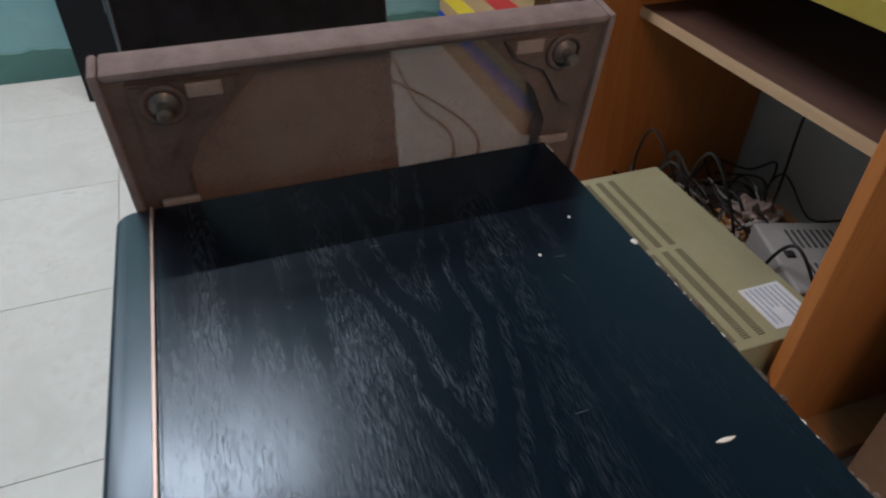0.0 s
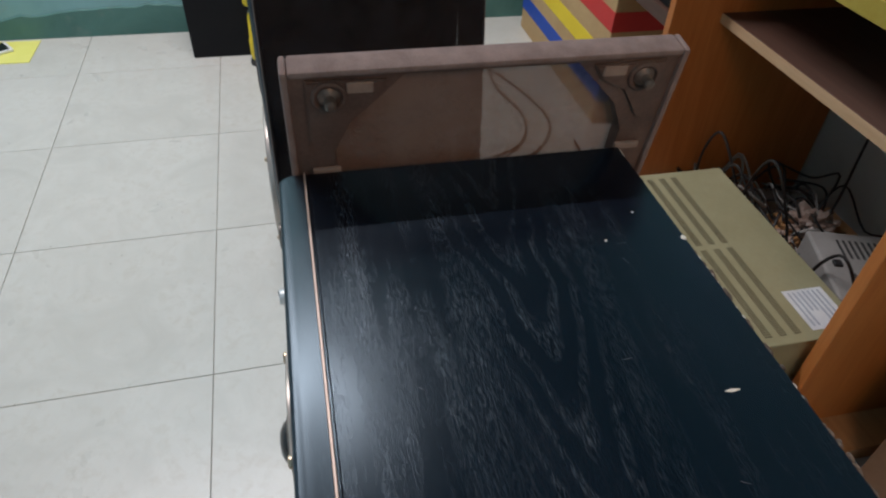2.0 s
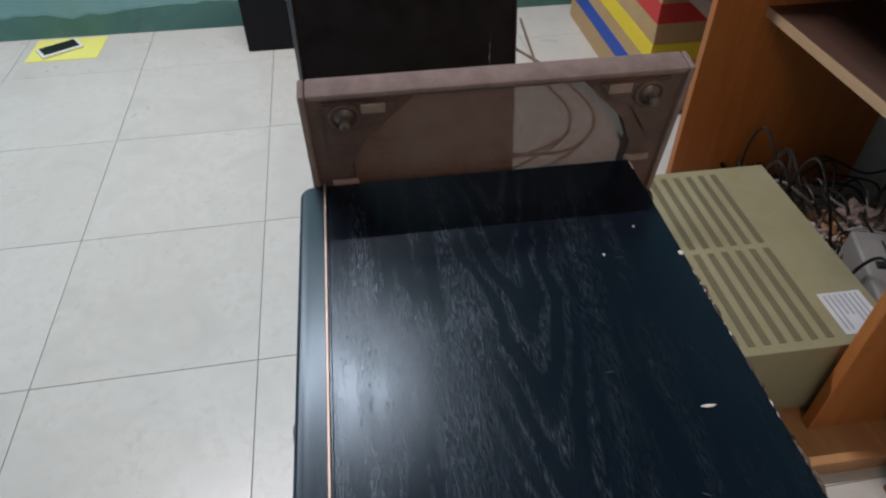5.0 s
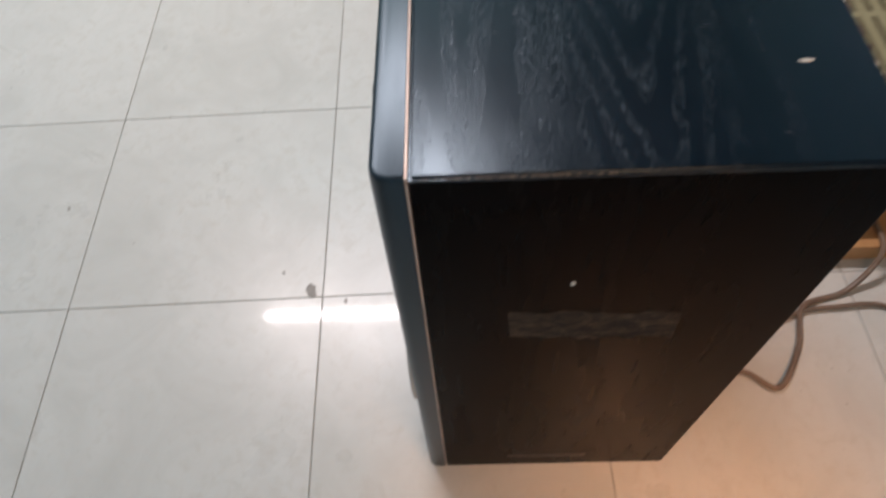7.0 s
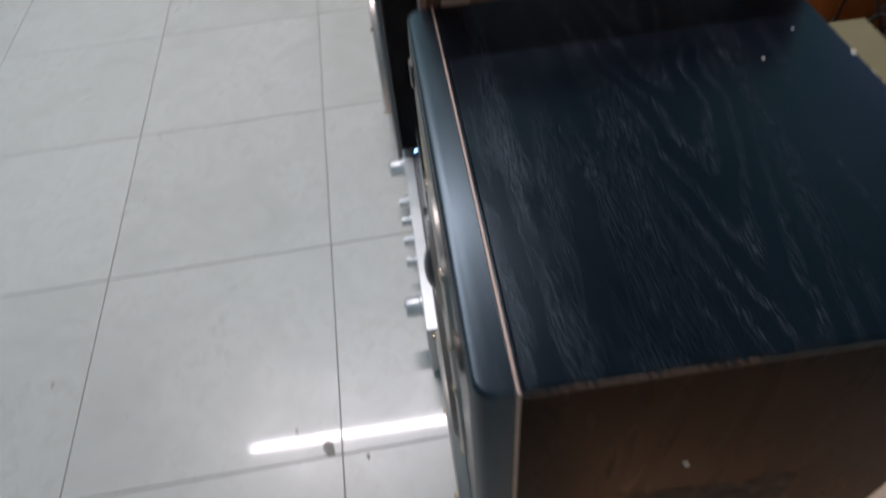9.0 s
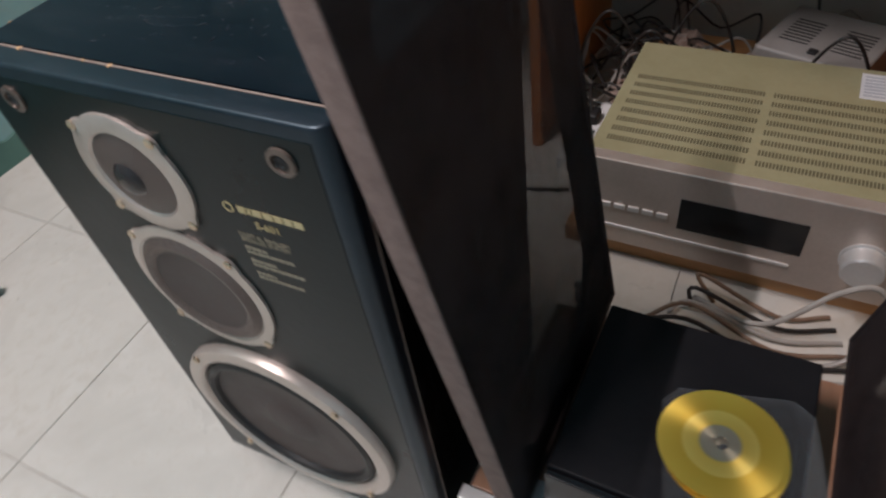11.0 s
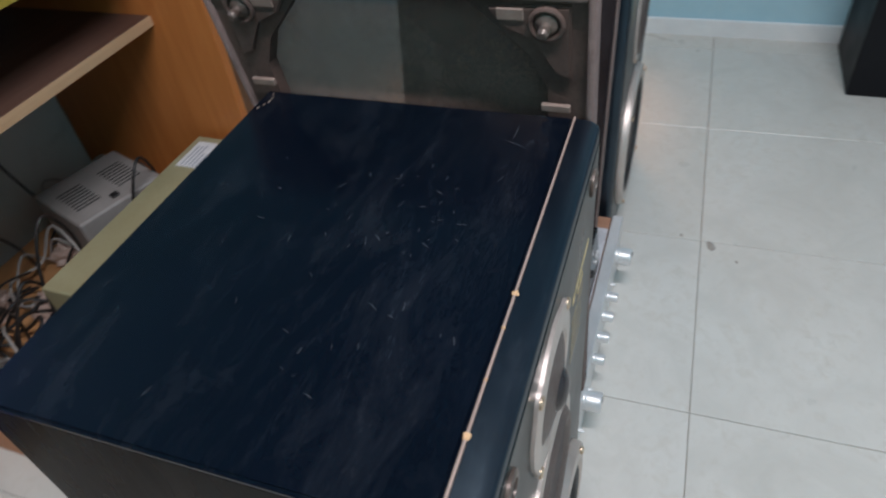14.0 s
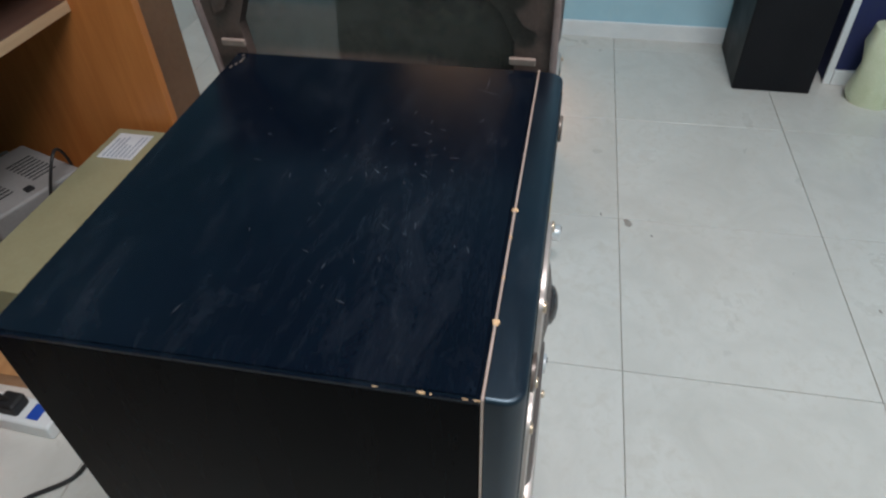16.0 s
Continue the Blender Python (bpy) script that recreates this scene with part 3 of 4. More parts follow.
    part("series_text", letters("DIGITAL REALISM", 0.0064, flat(x0 + 0.003, 0.5055)), GREY_PRINT, spk)
    part("series_text", letters("SPEAKER SYSTEM", 0.0064, flat(x0 + 0.003, 0.5000)), GREY_PRINT, spk)
    r2 = random.Random(9)
    for k in range(3):
        bm = bmesh.new()
        for row, w in ((0, (0.022, 0.026, 0.02)[k]), (1, (0.047, 0.052, 0.047)[k])):
            x, z = x0 + 0.003, 0.4905 - k * 0.0155 - row * 0.0052
            end = x + w
            while x < end:
                ww = r2.uniform(0.003, 0.008)
                add_box(bm, (x, -LIP - 0.0012, z), (min(x + ww, end), -LIP + 0.0002, z + 0.0034))
                x += ww + 0.0012
        tagged(part("spec_line", bm, GREY_PRINT, spk), kind="stuff")
    return spk


def worn(bm, mat, spk, label=""):
    return tagged(part("worn_edge", bm, mat, spk, label), kind="stuff")


def chip_bm(spots, seed):
    """Ragged little breaks along an edge."""
    r3 = random.Random(seed)
    bm = bmesh.new()
    for x, y, z, sx, sy, sz in spots:
        made = bmesh.ops.create_icosphere(bm, subdivisions=2, radius=1.0)
        for v in made["verts"]:
            v.co = Vector((x + v.co.x * sx * r3.uniform(0.6, 1.15), y + v.co.y * sy * r3.uniform(0.6, 1.15), z + v.co.z * sz * r3.uniform(0.6, 1.1)))
    return bm


A_AT = pose(0.1795, 0.0, 0.0)
B_AT = pose(-0.6765, -0.036, 0.0, 0, 0, 0.7)
spk_a = loudspeaker(A_AT, -1, VENEER_A, "tall black ash loudspeaker with chipped rear edge")
spk_b = loudspeaker(B_AT, 1, VENEER_B, "tall black ash loudspeaker with scuffed dusty top")

# wear on the first cabinet (local coordinates)
part("chip", chip_bm([(-0.045, 0.289, TALL, 0.0032, 0.0022, 0.0012)], 1), PALE_CHIP, spk_a)
part("chip", chip_bm([(-0.052, 0.226, TALL, 0.0014, 0.0012, 0.0006)], 2), PALE_CHIP, spk_a)
part("chip", chip_bm([(-0.082, 0.262, TALL, 0.0012, 0.0012, 0.0006)], 6), PALE_CHIP, spk_a)
part("gouge", chip_bm([(0.097, 0.249, TALL, 0.0012, 0.0060, 0.0006)], 3), PALE_CHIP, spk_a, "pale gouge in the veneer")
r4 = random.Random(21)
edge = []
for i in range(26):
    x = r4.uniform(-0.03, 0.178) if i < 18 else r4.uniform(0.13, 0.178)
    edge.append((x, 0.2915 + r4.uniform(-0.001, 0.001), TALL - r4.uniform(0.0005, 0.004), r4.uniform(0.002, 0.007), 0.0018, r4.uniform(0.001, 0.0025)))
worn(chip_bm(edge, 4), SCUFF, spk_a, "frayed rear edge")
worn(chip_bm([(0.179, 0.286 - 0.007 * k, TALL - 0.0007 * k, 0.0007, 0.0016, 0.0009) for k in range(3)] + [(-0.174 + 0.004 * k, 0.2915, TALL - 0.002, 0.002, 0.0009, 0.0014) for k in range(3)], 5), PALE_CHIP, spk_a)
worn(chip_bm([(0.1795, 0.012 + 0.0062 * k, TALL - 0.0012, 0.0006, 0.0045 * r4.uniform(0.3, 1.2), 0.0005) for k in range(18)], 8), SCUFF, spk_a)
worn(chip_bm([(-0.02 + 0.0085 * k + r4.uniform(-0.003, 0.003), 0.2905, TALL - 0.001, r4.uniform(0.0006, 0.0026), 0.0009, 0.0009) for k in range(8)] + [(0.10 + 0.009 * k, 0.2912, TALL - 0.002 - 0.0006 * k, r4.uniform(0.001, 0.0035), 0.0009, 0.0012) for k in range(9)], 11), PALE_CHIP, spk_a)
r7 = random.Random(4)
ring = [(0.066 + 0.0072 * k, 0.463 - 0.0006 * k + r7.uniform(-0.004, 0.002)) for k in range(20)] + [(0.206 - 0.0072 * k, 0.405 + 0.0004 * k + r7.uniform(-0.004, 0.004)) for k in range(20)]
part("sticker_residue", prism(ring, 0.0006, Matrix(((0, 0, 1, 0.1793), (1, 0, 0, 0), (0, 1, 0, 0), (0, 0, 0, 1)))), STICKER, spk_a, "brown remains of a torn-off sticker")
ring = [(0.083 + 0.0056 * k, 0.049 + r7.uniform(-0.002, 0.002)) for k in range(19)] + [(0.183 - 0.0056 * k, 0.036 + r7.uniform(-0.002, 0.002)) for k in range(19)]
part("smear", prism(ring, 0.0005, Matrix(((0, 0, 1, 0.1793), (1, 0, 0, 0), (0, 1, 0, 0), (0, 0, 0, 1)))), SMEAR, spk_a)
part("scratch", chip_bm([(0.1798, 0.111, 0.503, 0.0006, 0.0024, 0.0035)], 10), PALE_CHIP, spk_a)

# wear on the second cabinet
for i, (x, s) in enumerate(((-0.126, 0.9), (-0.0235, 0.8), (-0.09, 0.4), (-0.052, 0.45))):
    part("chip", chip_bm([(x, 0.001, TALL, 0.0035 * s, 0.003 * s, 0.0016)], 30 + i), CHIP, spk_b, "orange bare chip on the inlay line")
part("chip", chip_bm([(-0.1793, 0.033, TALL - 0.001, 0.0009, 0.0026, 0.0012)], 40), CHIP, spk_b)
worn(chip_bm([(-0.1795, 0.004 + 0.006 * k, TALL - 0.001, 0.0004, 0.0034 * r4.uniform(0.3, 1.0), 0.0003) for k in (0, 1, 4, 9)], 41), CHIP, spk_b)
worn(chip_bm([(0.172 - 0.006 * k, 0.283 - 0.003 * math.sin(k), TALL, 0.003, 0.0012, 0.0007) for k in range(5)], 42), SCUFF, spk_b)


def scratches(spk, seed, count, xr, yr, length):
    r5 = random.Random(seed)
    bm = bmesh.new()
    for _ in range(count):
        x, y = r5.uniform(*xr), r5.uniform(*yr)
        a, l, w = r5.uniform(-0.5, 0.5) + (0 if r5.random() < 0.6 else 1.3), r5.uniform(*length), r5.uniform(0.0002, 0.00038)
        pts = [Vector((x + t * l * math.cos(a + 0.12 * t), y + t * l * math.sin(a + 0.12 * t), TALL + 0.0003)) for t in (-0.5, -0.2, 0.15, 0.5)]
        prev = None
        for k, p in enumerate(pts):
            ww = w * (0.25 if k in (0, 3) else 1)
            n = Vector((-math.sin(a), math.cos(a), 0)) * ww
            cur = (bm.verts.new(p + n), bm.verts.new(p - n))
            if prev:
                bm.faces.new((prev[0], cur[0], cur[1], prev[1]))
            prev = cur
    ob = part("scratching", bm, SCRATCH, spk, "fine pale scratches in the veneer")
    ob["kind"] = "stuff"


SCRATCH = speckled("scratch_grey", (0.010, 0.012, 0.016), (0.062, 0.068, 0.080), 160, 0.5)
scratches(spk_b, 3, 20, (-0.15, 0.12), (0.02, 0.22), (0.002, 0.009))
scratches(spk_b, 4, 22, (-0.01, 0.08), (0.06, 0.16), (0.002, 0.009))
scratches(spk_b, 8, 8, (-0.13, -0.05), (0.05, 0.12), (0.003, 0.014))
scratches(spk_b, 6, 2, (0.11, 0.16), (0.01, 0.05), (0.02, 0.03))
scratches(spk_a, 5, 8, (-0.10, 0.16), (0.03, 0.25), (0.003, 0.01))


# ---- grilles leaning on the cabinets ----
GW, GL, GT = 0.338, 0.611, 0.024


def grille(m, label):
    """Frame in the local y-z plane; its back, with the pegs, faces +x."""
    g = thing("speaker_grille", label, "speaker grille", m, "pair of loose grilles")
    h = GW / 2
    # felt-wrapped rim
    bm = bmesh.new()
    t = 0.006
    add_box(bm, (-GT, -h, 0), (0.001, -h + t, GL), 0.0025, 2)
    add_box(bm, (-GT, h - t, 0), (0.001, h, GL), 0.0025, 2)
    add_box(bm, (-GT, -h + t, GL - t), (0.001, h - t, GL), 0.0025, 2)
    add_box(bm, (-GT, -h + t, 0), (0.001, h - t, t), 0.0025, 2)
    part("rim", bm, GRIM, g, "mauve-brown cloth-wrapped rim", True)
    # board with a hole whose corners are cut off
    outer = [(-h + 0.005, 0.005), (h - 0.005, 0.005), (h - 0.005, GL - 0.005), (-h + 0.005, GL - 0.005)]
    bm = bmesh.new()
    iy, z0, z1, c = h - 0.038, 0.035, GL - 0.010, 0.07
    hole = [(-iy + c * 0.5, z0), (iy - c * 0.5, z0), (iy, z0 + c), (iy, z1 - 0.075), (iy - 0.014, z1 - 0.045), (iy - 0.058, z1),
            (-iy + 0.058, z1), (-iy + 0.014, z1 - 0.045), (-iy, z1 - 0.075), (-iy, z0 + c)]
    rims = []
    for x, grow in ((-0.004, 1.0), (-0.016, 0.985)):
        rims.append([[bm.verts.new((x, y, z)) for y, z in outer], [bm.verts.new((x, y * grow, z)) for y, z in hole]])
    for (o, i), flip in ((rims[0], False), (rims[1], True)):
        groups = [((0, 1), (0, 1)), ((1, 2), (1, 2, 3, 4, 5)), ((2, 3), (5, 6)), ((3, 0), (6, 7, 8, 9, 0))]
        for oo, ii in groups:
            loop = [o[oo[0]], o[oo[1]]] + [i[k] for k in reversed(ii)]
            bm.faces.new(loop[::-1] if flip else loop)
    n = len(hole)
    for k in range(n):
        q = (k + 1) % n
        bm.faces.new((rims[0][1][k], rims[0][1][q], rims[1][1][q], rims[1][1][k]))
    bmesh.ops.recalc_face_normals(bm, faces=bm.faces)
    part("frame", bm, GFRAME, g, "dusty dark brown fibreboard frame")
    # moulded pads that carry the pegs
    for s in (-1, 1):
        for z in (GL - 0.024, 0.045):
            up = 1 if z > 0.1 else -1
            pad = [(s * (h - 0.018), z + up * 0.014), (s * (h - 0.082), z + up * 0.012), (s * (h - 0.072), z - up * 0.004), (s * (h - 0.048), z - up * 0.012), (s * (h - 0.030), z - up * 0.045), (s * (h - 0.018), z - up * 0.05)]
            part("peg_pad", prism(pad, 0.0045, Matrix(((0, 0, 1, -0.0045), (1, 0, 0, 0), (0, 1, 0, 0), (0, 0, 0, 1))), 0.0015), GFRAME, g, "moulded pad of dusty plastic")
    # extra layer that gives the one cloth its warm-lit, dusty look from behind
    bm = bmesh.new()
    vs = [bm.verts.new((-GT + 0.003, y, z)) for y, z in ((-h + 0.006, 0.006), (h - 0.006, 0.006), (h - 0.006, GL - 0.006), (-h + 0.006, GL - 0.006))]
    bm.faces.new(vs)
    part("cloth_back_layer", bm, CLOTH, g, "added see-through layer, brown for warm light and dust on the cloth's back")
    bm = bmesh.new()
    vs = [bm.verts.new((-GT - 0.0006, y, z)) for y, z in ((-h + 0.002, 0.002), (h - 0.002, 0.002), (h - 0.002, GL - 0.002), (-h + 0.002, GL - 0.002))]
    bm.faces.new(vs)
    part("cloth", bm, CLOTH_FRONT, g, "thin see-through black cloth")
    for s in (-1, 1):
        for z in (GL - 0.024, 0.048):
            at = Matrix.Translation((0.0, s * (h - 0.036), z)) @ pose(0, 0, 0, 0, 90, 0)
            part("boss", lathe([(0.0145, -0.0015), (0.0140, 0.0022), (0.0125, 0.0032), (0.0108, 0.0028), (0.0100, 0.0004)], 28, at), GFRAME, g, "moulded ring round the peg", True)
            p = part("peg", lathe([(0.0088, -0.003), (0.0088, 0.0015), (0.0068, 0.003), (0.0044, 0.0042), (0.0036, 0.007), (0.0044, 0.009), (0.0046, 0.013), (0.003, 0.0155), (0, 0.016)], 20, at), PEG, g, "turned grille peg", True)
        part("plate", box((-0.001, s * (h - 0.062) - 0.012, GL - 0.022), (0.0012, s * (h - 0.062) + 0.009, GL - 0.012), 0.001), TAB, g, "pale torn plate beside the peg")
        part("wood_tab", box((0.0, s * (h - 0.030) - 0.012, GL - 0.104), (0.004, s * (h - 0.030) + 0.012, GL - 0.097), 0.001), TAB, g, "pale wooden tab")
        for z in (0.16, 0.24, 0.33, 0.41):
            part("staple", box((-0.003, s * (h - 0.018) - 0.005, z), (0.002, s * (h - 0.018) + 0.005, z + 0.004), 0.001), PEG, g)
    # torn stuffing at the foot
    part("torn_felt", chip_bm([(0.002, -h + 0.03 + 0.006 * k, 0.03 + 0.012 * (k % 3), 0.004, 0.009, 0.008) for k in range(6)], 61), TAB, g)
    return g


LEAN = 9.3
tilt = math.tan(radians(LEAN))
grille(pose(-0.0025 - (TALL - 0.127) * tilt, 0.160, 0.127, 0, LEAN, 0), "loose speaker grille leaning with its pegs outwards")
grille(pose(-0.4955 + (TALL - 0.135) * tilt, 0.122, 0.135, 0, LEAN, 180), "loose speaker grille leaning with its pegs outwards")

# ---- silver amplifier between the loudspeakers ----
amp = thing("stereo_amplifier", "vintage amplifier with silver front and walnut case on the floor", "amplifier")
part("case", box((-0.462, -0.026, 0.012), (-0.022, 0.262, 0.1245), 0.0015), WALNUT, amp, "walnut veneered case")
part("faceplate", box((-0.470, -0.046, 0.008), (-0.016, -0.0275, 0.1265), 0.0015), ALU_BRIGHT, amp, "brushed silver faceplate")
part("film", box((-0.430, -0.0255, 0.1245), (-0.055, 0.010, 0.1258), 0.0004), FILM, amp, "grey protective film strip")


def knob(parent, x, y, z, r, l, mat, name="knob", label=""):
    at = Matrix.Translation((x, y, z)) @ pose(0, 0, 0, 90, 0, 0)
    bm = lathe([(r * 1.12, -0.001), (r * 1.12, 0.003), (r, 0.0045), (r, l - 0.002), (r * 0.92, l), (r * 0.5, l + 0.0005), (0, l + 0.0005)], 36, at)
    return part(name, bm, mat, parent, label, True)


for x in (-0.398, -0.085):
    k = knob(amp, x, -0.046, 0.092, 0.0155, 0.026, ALU_BRIGHT, "knob", "large turned aluminium knob")
    part("pointer", box((x - 0.0006, -0.0735, 0.094), (x + 0.0006, -0.0715, 0.106)), RUBBER, k)
for x in (-0.315, -0.270, -0.225, -0.180):
    knob(amp, x, -0.046, 0.085, 0.0085, 0.017, ALU_BRIGHT)
for x in (-0.432, -0.358, -0.248, -0.128):
    part("toggle", lathe([(0.003, -0.001), (0.003, 0.006), (0.0015, 0.009), (0, 0.009)], 12, Matrix.Translation((x, -0.046, 0.062)) @ pose(0, 0, 0, 90, 0, 0)), ALU_BRIGHT, amp, "", True)
for x in (-0.43, -0.06):
    for y in (0.0, 0.23):
        part("foot", lathe([(0.014, 0), (0.016, 0.012), (0, 0.012)], 20, Matrix.Translation((x, y, 0))), RUBBER, amp)

player = thing("disc_player", "small black disc player with glossy sloping front", "disc player")
PX0, PX1, PY0, PY1, PZ0, PZ1 = -0.378, -0.145, -0.020, 0.218, 0.1265, 0.208
part("case", box((PX0, PY0 + 0.012, PZ0 + 0.003), (PX1, PY1, PZ1), 0.003, 3), MATT_BLACK, player)
bm = box((PX0 + 0.001, PY0 - 0.004, PZ0 + 0.003), (PX1 - 0.001, PY0 + 0.011, PZ1 - 0.002), 0.002)
for v in bm.verts:
    if v.co.z > (PZ0 + PZ1) / 2 and v.co.y < PY0 + 0.004:
        v.co.y += 0.006
part("fascia", bm, GLOSS_BLACK, player, "glossy smoked fascia")
part("led", lathe([(0.002, 0), (0.002, 0.003), (0, 0.0035)], 12, Matrix.Translation((PX0 + 0.015, PY0 - 0.001, 0.158)) @ pose(0, 0, 0, 90, 0, 0)), LED, player, "small blue power light")
for i in range(4):
    part("button", lathe([(0.0035, 0), (0.0035, 0.003), (0.002, 0.004), (0, 0.004)], 14, Matrix.Translation((PX1 - 0.035 + 0.009 * (i % 2), PY0 - 0.001, 0.16 + 0.014 * (i // 2))) @ pose(0, 0, 0, 90, 0, 0)), ALU_BRIGHT, player)
part("jog", box((PX1 - 0.075, PY0 - 0.005, 0.160), (PX1 - 0.060, PY0 + 0.002, 0.168), 0.003), RUBBER, player)
for x in (PX0 + 0.02, PX1 - 0.02):
    for y in (PY0 + 0.03, PY1 - 0.03):
        part("foot", lathe([(0.008, PZ0 - 0.0005), (0.009, PZ0 + 0.0035), (0, PZ0 + 0.0035)], 14, Matrix.Translation((x, y, 0))), RUBBER, player)

at = pose(-0.205, 0.068, PZ1, 0, 0, 14)
a, c = 0.074, 0.018
oct_ = [(-a + c, -a), (a - c, -a), (a, -a + c), (a, a - c), (a - c, a), (-a + c, a), (-a, a - c), (-a, -a + c)]
case = solo("disc_case", prism(oct_, 0.009, None, 0.001), CLEAR, "clear plastic disc case with cut corners on the player", "disc case", m=at)
case.visible_shadow = False
hub = [(0.0075, 0.0), (0.020, 0.0), (0.0215, 0.0004), (0.022, 0.0), (0.0585, 0.0), (0.060, 0.0004), (0.060, 0.001), (0.0075, 0.001), (0.0075, 0.0)]
for k, (dx, dy) in enumerate(((0.004, -0.004), (0.002, 0.002), (-0.001, 0.0))):
    solo("gold_disc", lathe(hub, 96), GOLD, "gold compact disc in a loose stack", "disc", "stack of gold discs", smooth=True, m=pose(-0.226 + dx, 0.074 + dy, PZ1 + 0.0092 + 0.0024 * k, 0, 0, 40 * k))
solo("disc_spindle", lathe([(0.0185, 0.0), (0.0185, 0.0008), (0.008, 0.0012), (0.0068, 0.0045), (0, 0.005)], 32), CLEAR, "clear plastic hub ring on the discs", "disc hub", smooth=True, m=pose(-0.227, 0.074, PZ1 + 0.0152))

# ---- desk with compartments ----
desk = thing("desk", "low orange laminate desk with dark shelves", "desk")


def board(name, lo, hi, mat, label=""):
    return part(name, box(lo, hi, 0.0015), mat, desk, label)


board("side_panel", (-0.030, 0.715, 0.036), (-0.010, Y1 - 0.01, 0.86), WOOD, "orange laminate upright")
board("side_panel", (-0.688, 0.735, 0.0), (-0.668, Y1 - 0.01, 0.86), WOOD, "orange laminate upright")
board("side_panel", (-1.53, 1.0, 0.0), (-1.51, Y1 - 0.01, 0.86), WOOD, "orange laminate upright")
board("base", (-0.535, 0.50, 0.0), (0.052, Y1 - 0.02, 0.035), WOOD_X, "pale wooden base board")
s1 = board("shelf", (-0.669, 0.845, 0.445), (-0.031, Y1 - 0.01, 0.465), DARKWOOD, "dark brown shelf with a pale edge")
part("edge_band", box((-0.669, 0.8435, 0.4455), (-0.031, 0.8448, 0.4645)), EDGE, s1)
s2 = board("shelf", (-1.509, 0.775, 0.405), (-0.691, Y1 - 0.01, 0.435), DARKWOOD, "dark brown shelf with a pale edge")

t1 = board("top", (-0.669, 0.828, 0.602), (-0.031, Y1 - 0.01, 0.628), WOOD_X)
part("edge_band", box((-0.669, 0.821, 0.600), (-0.031, 0.8275, 0.632), 0.001), DULL_YELLOW, t1, "dull yellow edge strip")
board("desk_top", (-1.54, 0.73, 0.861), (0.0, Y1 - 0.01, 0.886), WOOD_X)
for x, y in ((-0.034, 0.885), (-0.034, 1.12), (-0.666, 0.885), (-0.666, 1.12)):
    part("shelf_pin", box((x - 0.008, y - 0.01, 0.428), (x + 0.008, y + 0.01, 0.4448), 0.003), ALU, desk)

# ---- receiver on the base board ----
rec = thing("receiver", "silver-fronted receiver with beige vented lid in the desk", "receiver")
RX0, RX1, RY0, RY1, RZ0, RZ1 = -0.500, -0.046, 0.492, 0.830, 0.047, 0.2095
part("lid", box((RX0, RY0 + 0.012, RZ0), (RX1, RY1, RZ1), 0.002), BEIGE, rec, "olive-beige enamelled steel lid")
part("front_panel", box((RX0 - 0.003, RY0 - 0.012, RZ0 - 0.004), (RX1 + 0.003, RY0 + 0.0115, RZ1 + 0.002), 0.002), ALU, rec, "brushed silver front panel")
part("display", box((RX0 + 0.15, RY0 - 0.0135, 0.105), (RX1 - 0.13, RY0 - 0.0115, 0.165), 0.0008), GLOSS_BLACK, rec, "black display window")
part("trim_bar", box((RX0 + 0.02, RY0 - 0.0145, 0.078), (RX1 - 0.14, RY0 - 0.0115, 0.084), 0.001), ALU_BRIGHT, rec)
knob(rec, RX1 - 0.055, RY0 - 0.012, 0.125, 0.027, 0.03, ALU_BRIGHT, "volume_knob", "large aluminium volume knob")
for i in range(5):
    part("key", box((RX0 + 0.03 + 0.022 * i, RY0 - 0.0155, 0.12), (RX0 + 0.047 + 0.022 * i, RY0 - 0.0115, 0.129), 0.001), ALU_BRIGHT, rec)
# slots aren't cut: thin bars carry the shade inside them as a darker olive
for r_ in range(8):
    y = RY0 + 0.045 + r_ * 0.0255
    for lo, hi in ((RX0 + 0.018, -0.279), (-0.267, RX1 - 0.016)):
        bm = bmesh.new()
        n = 44
        for i in range(n):
            x = lo + (hi - lo) * (i + 0.5) / n
            add_box(bm, (x - 0.00155, y - 0.0062, RZ1 - 0.001), (x + 0.00155, y + 0.0062, RZ1 + 0.0004))
        part("vent", bm, SLOT, rec, "row of vent slots, their inner shade as dark bars")
lab = part("label", box((-0.149, 0.742, RZ1 + 0.0001), (-0.064, 0.815, RZ1 + 0.0009)), LABEL, rec, "white printed paper label")
bm = bmesh.new()
r6 = random.Random(2)
for i in range(7):
    y = 0.749 + 0.009 * i
    add_box(bm, (-0.144, y, RZ1 + 0.0009), (-0.144 + r6.uniform(0.04, 0.074), y + 0.0035, RZ1 + 0.0012))
part("small_print", bm, LABEL_INK, lab)
for x in (RX0 + 0.04, RX1 - 0.04):
    for y in (RY0 + 0.04, RY1 - 0.05):
        part("foot", lathe([(0.016, 0.0352), (0.018, RZ0 + 0.0005), (0, RZ0 + 0.0005)], 18, Matrix.Translation((x, y, 0))), RUBBER, rec)

psu = thing("power_box", "pale grey vented power box on the desk base", "power supply", pose(-0.205, 0.985, 0.0352, 0, 0, -18))
part("shell", box((-0.095, -0.092, 0.0), (0.095, 0.092, 0.140), 0.006, 3), GREYBOX, psu)
# uncut slots, the shade within them painted as dark bars
for gx in (-0.045, 0.048):
    for i in range(8):
        part("slot", box((gx - 0.026, -0.046 + 0.0115 * i, 0.1392), (gx + 0.026, -0.041 + 0.0115 * i, 0.1404)), VENT_DARK, psu)
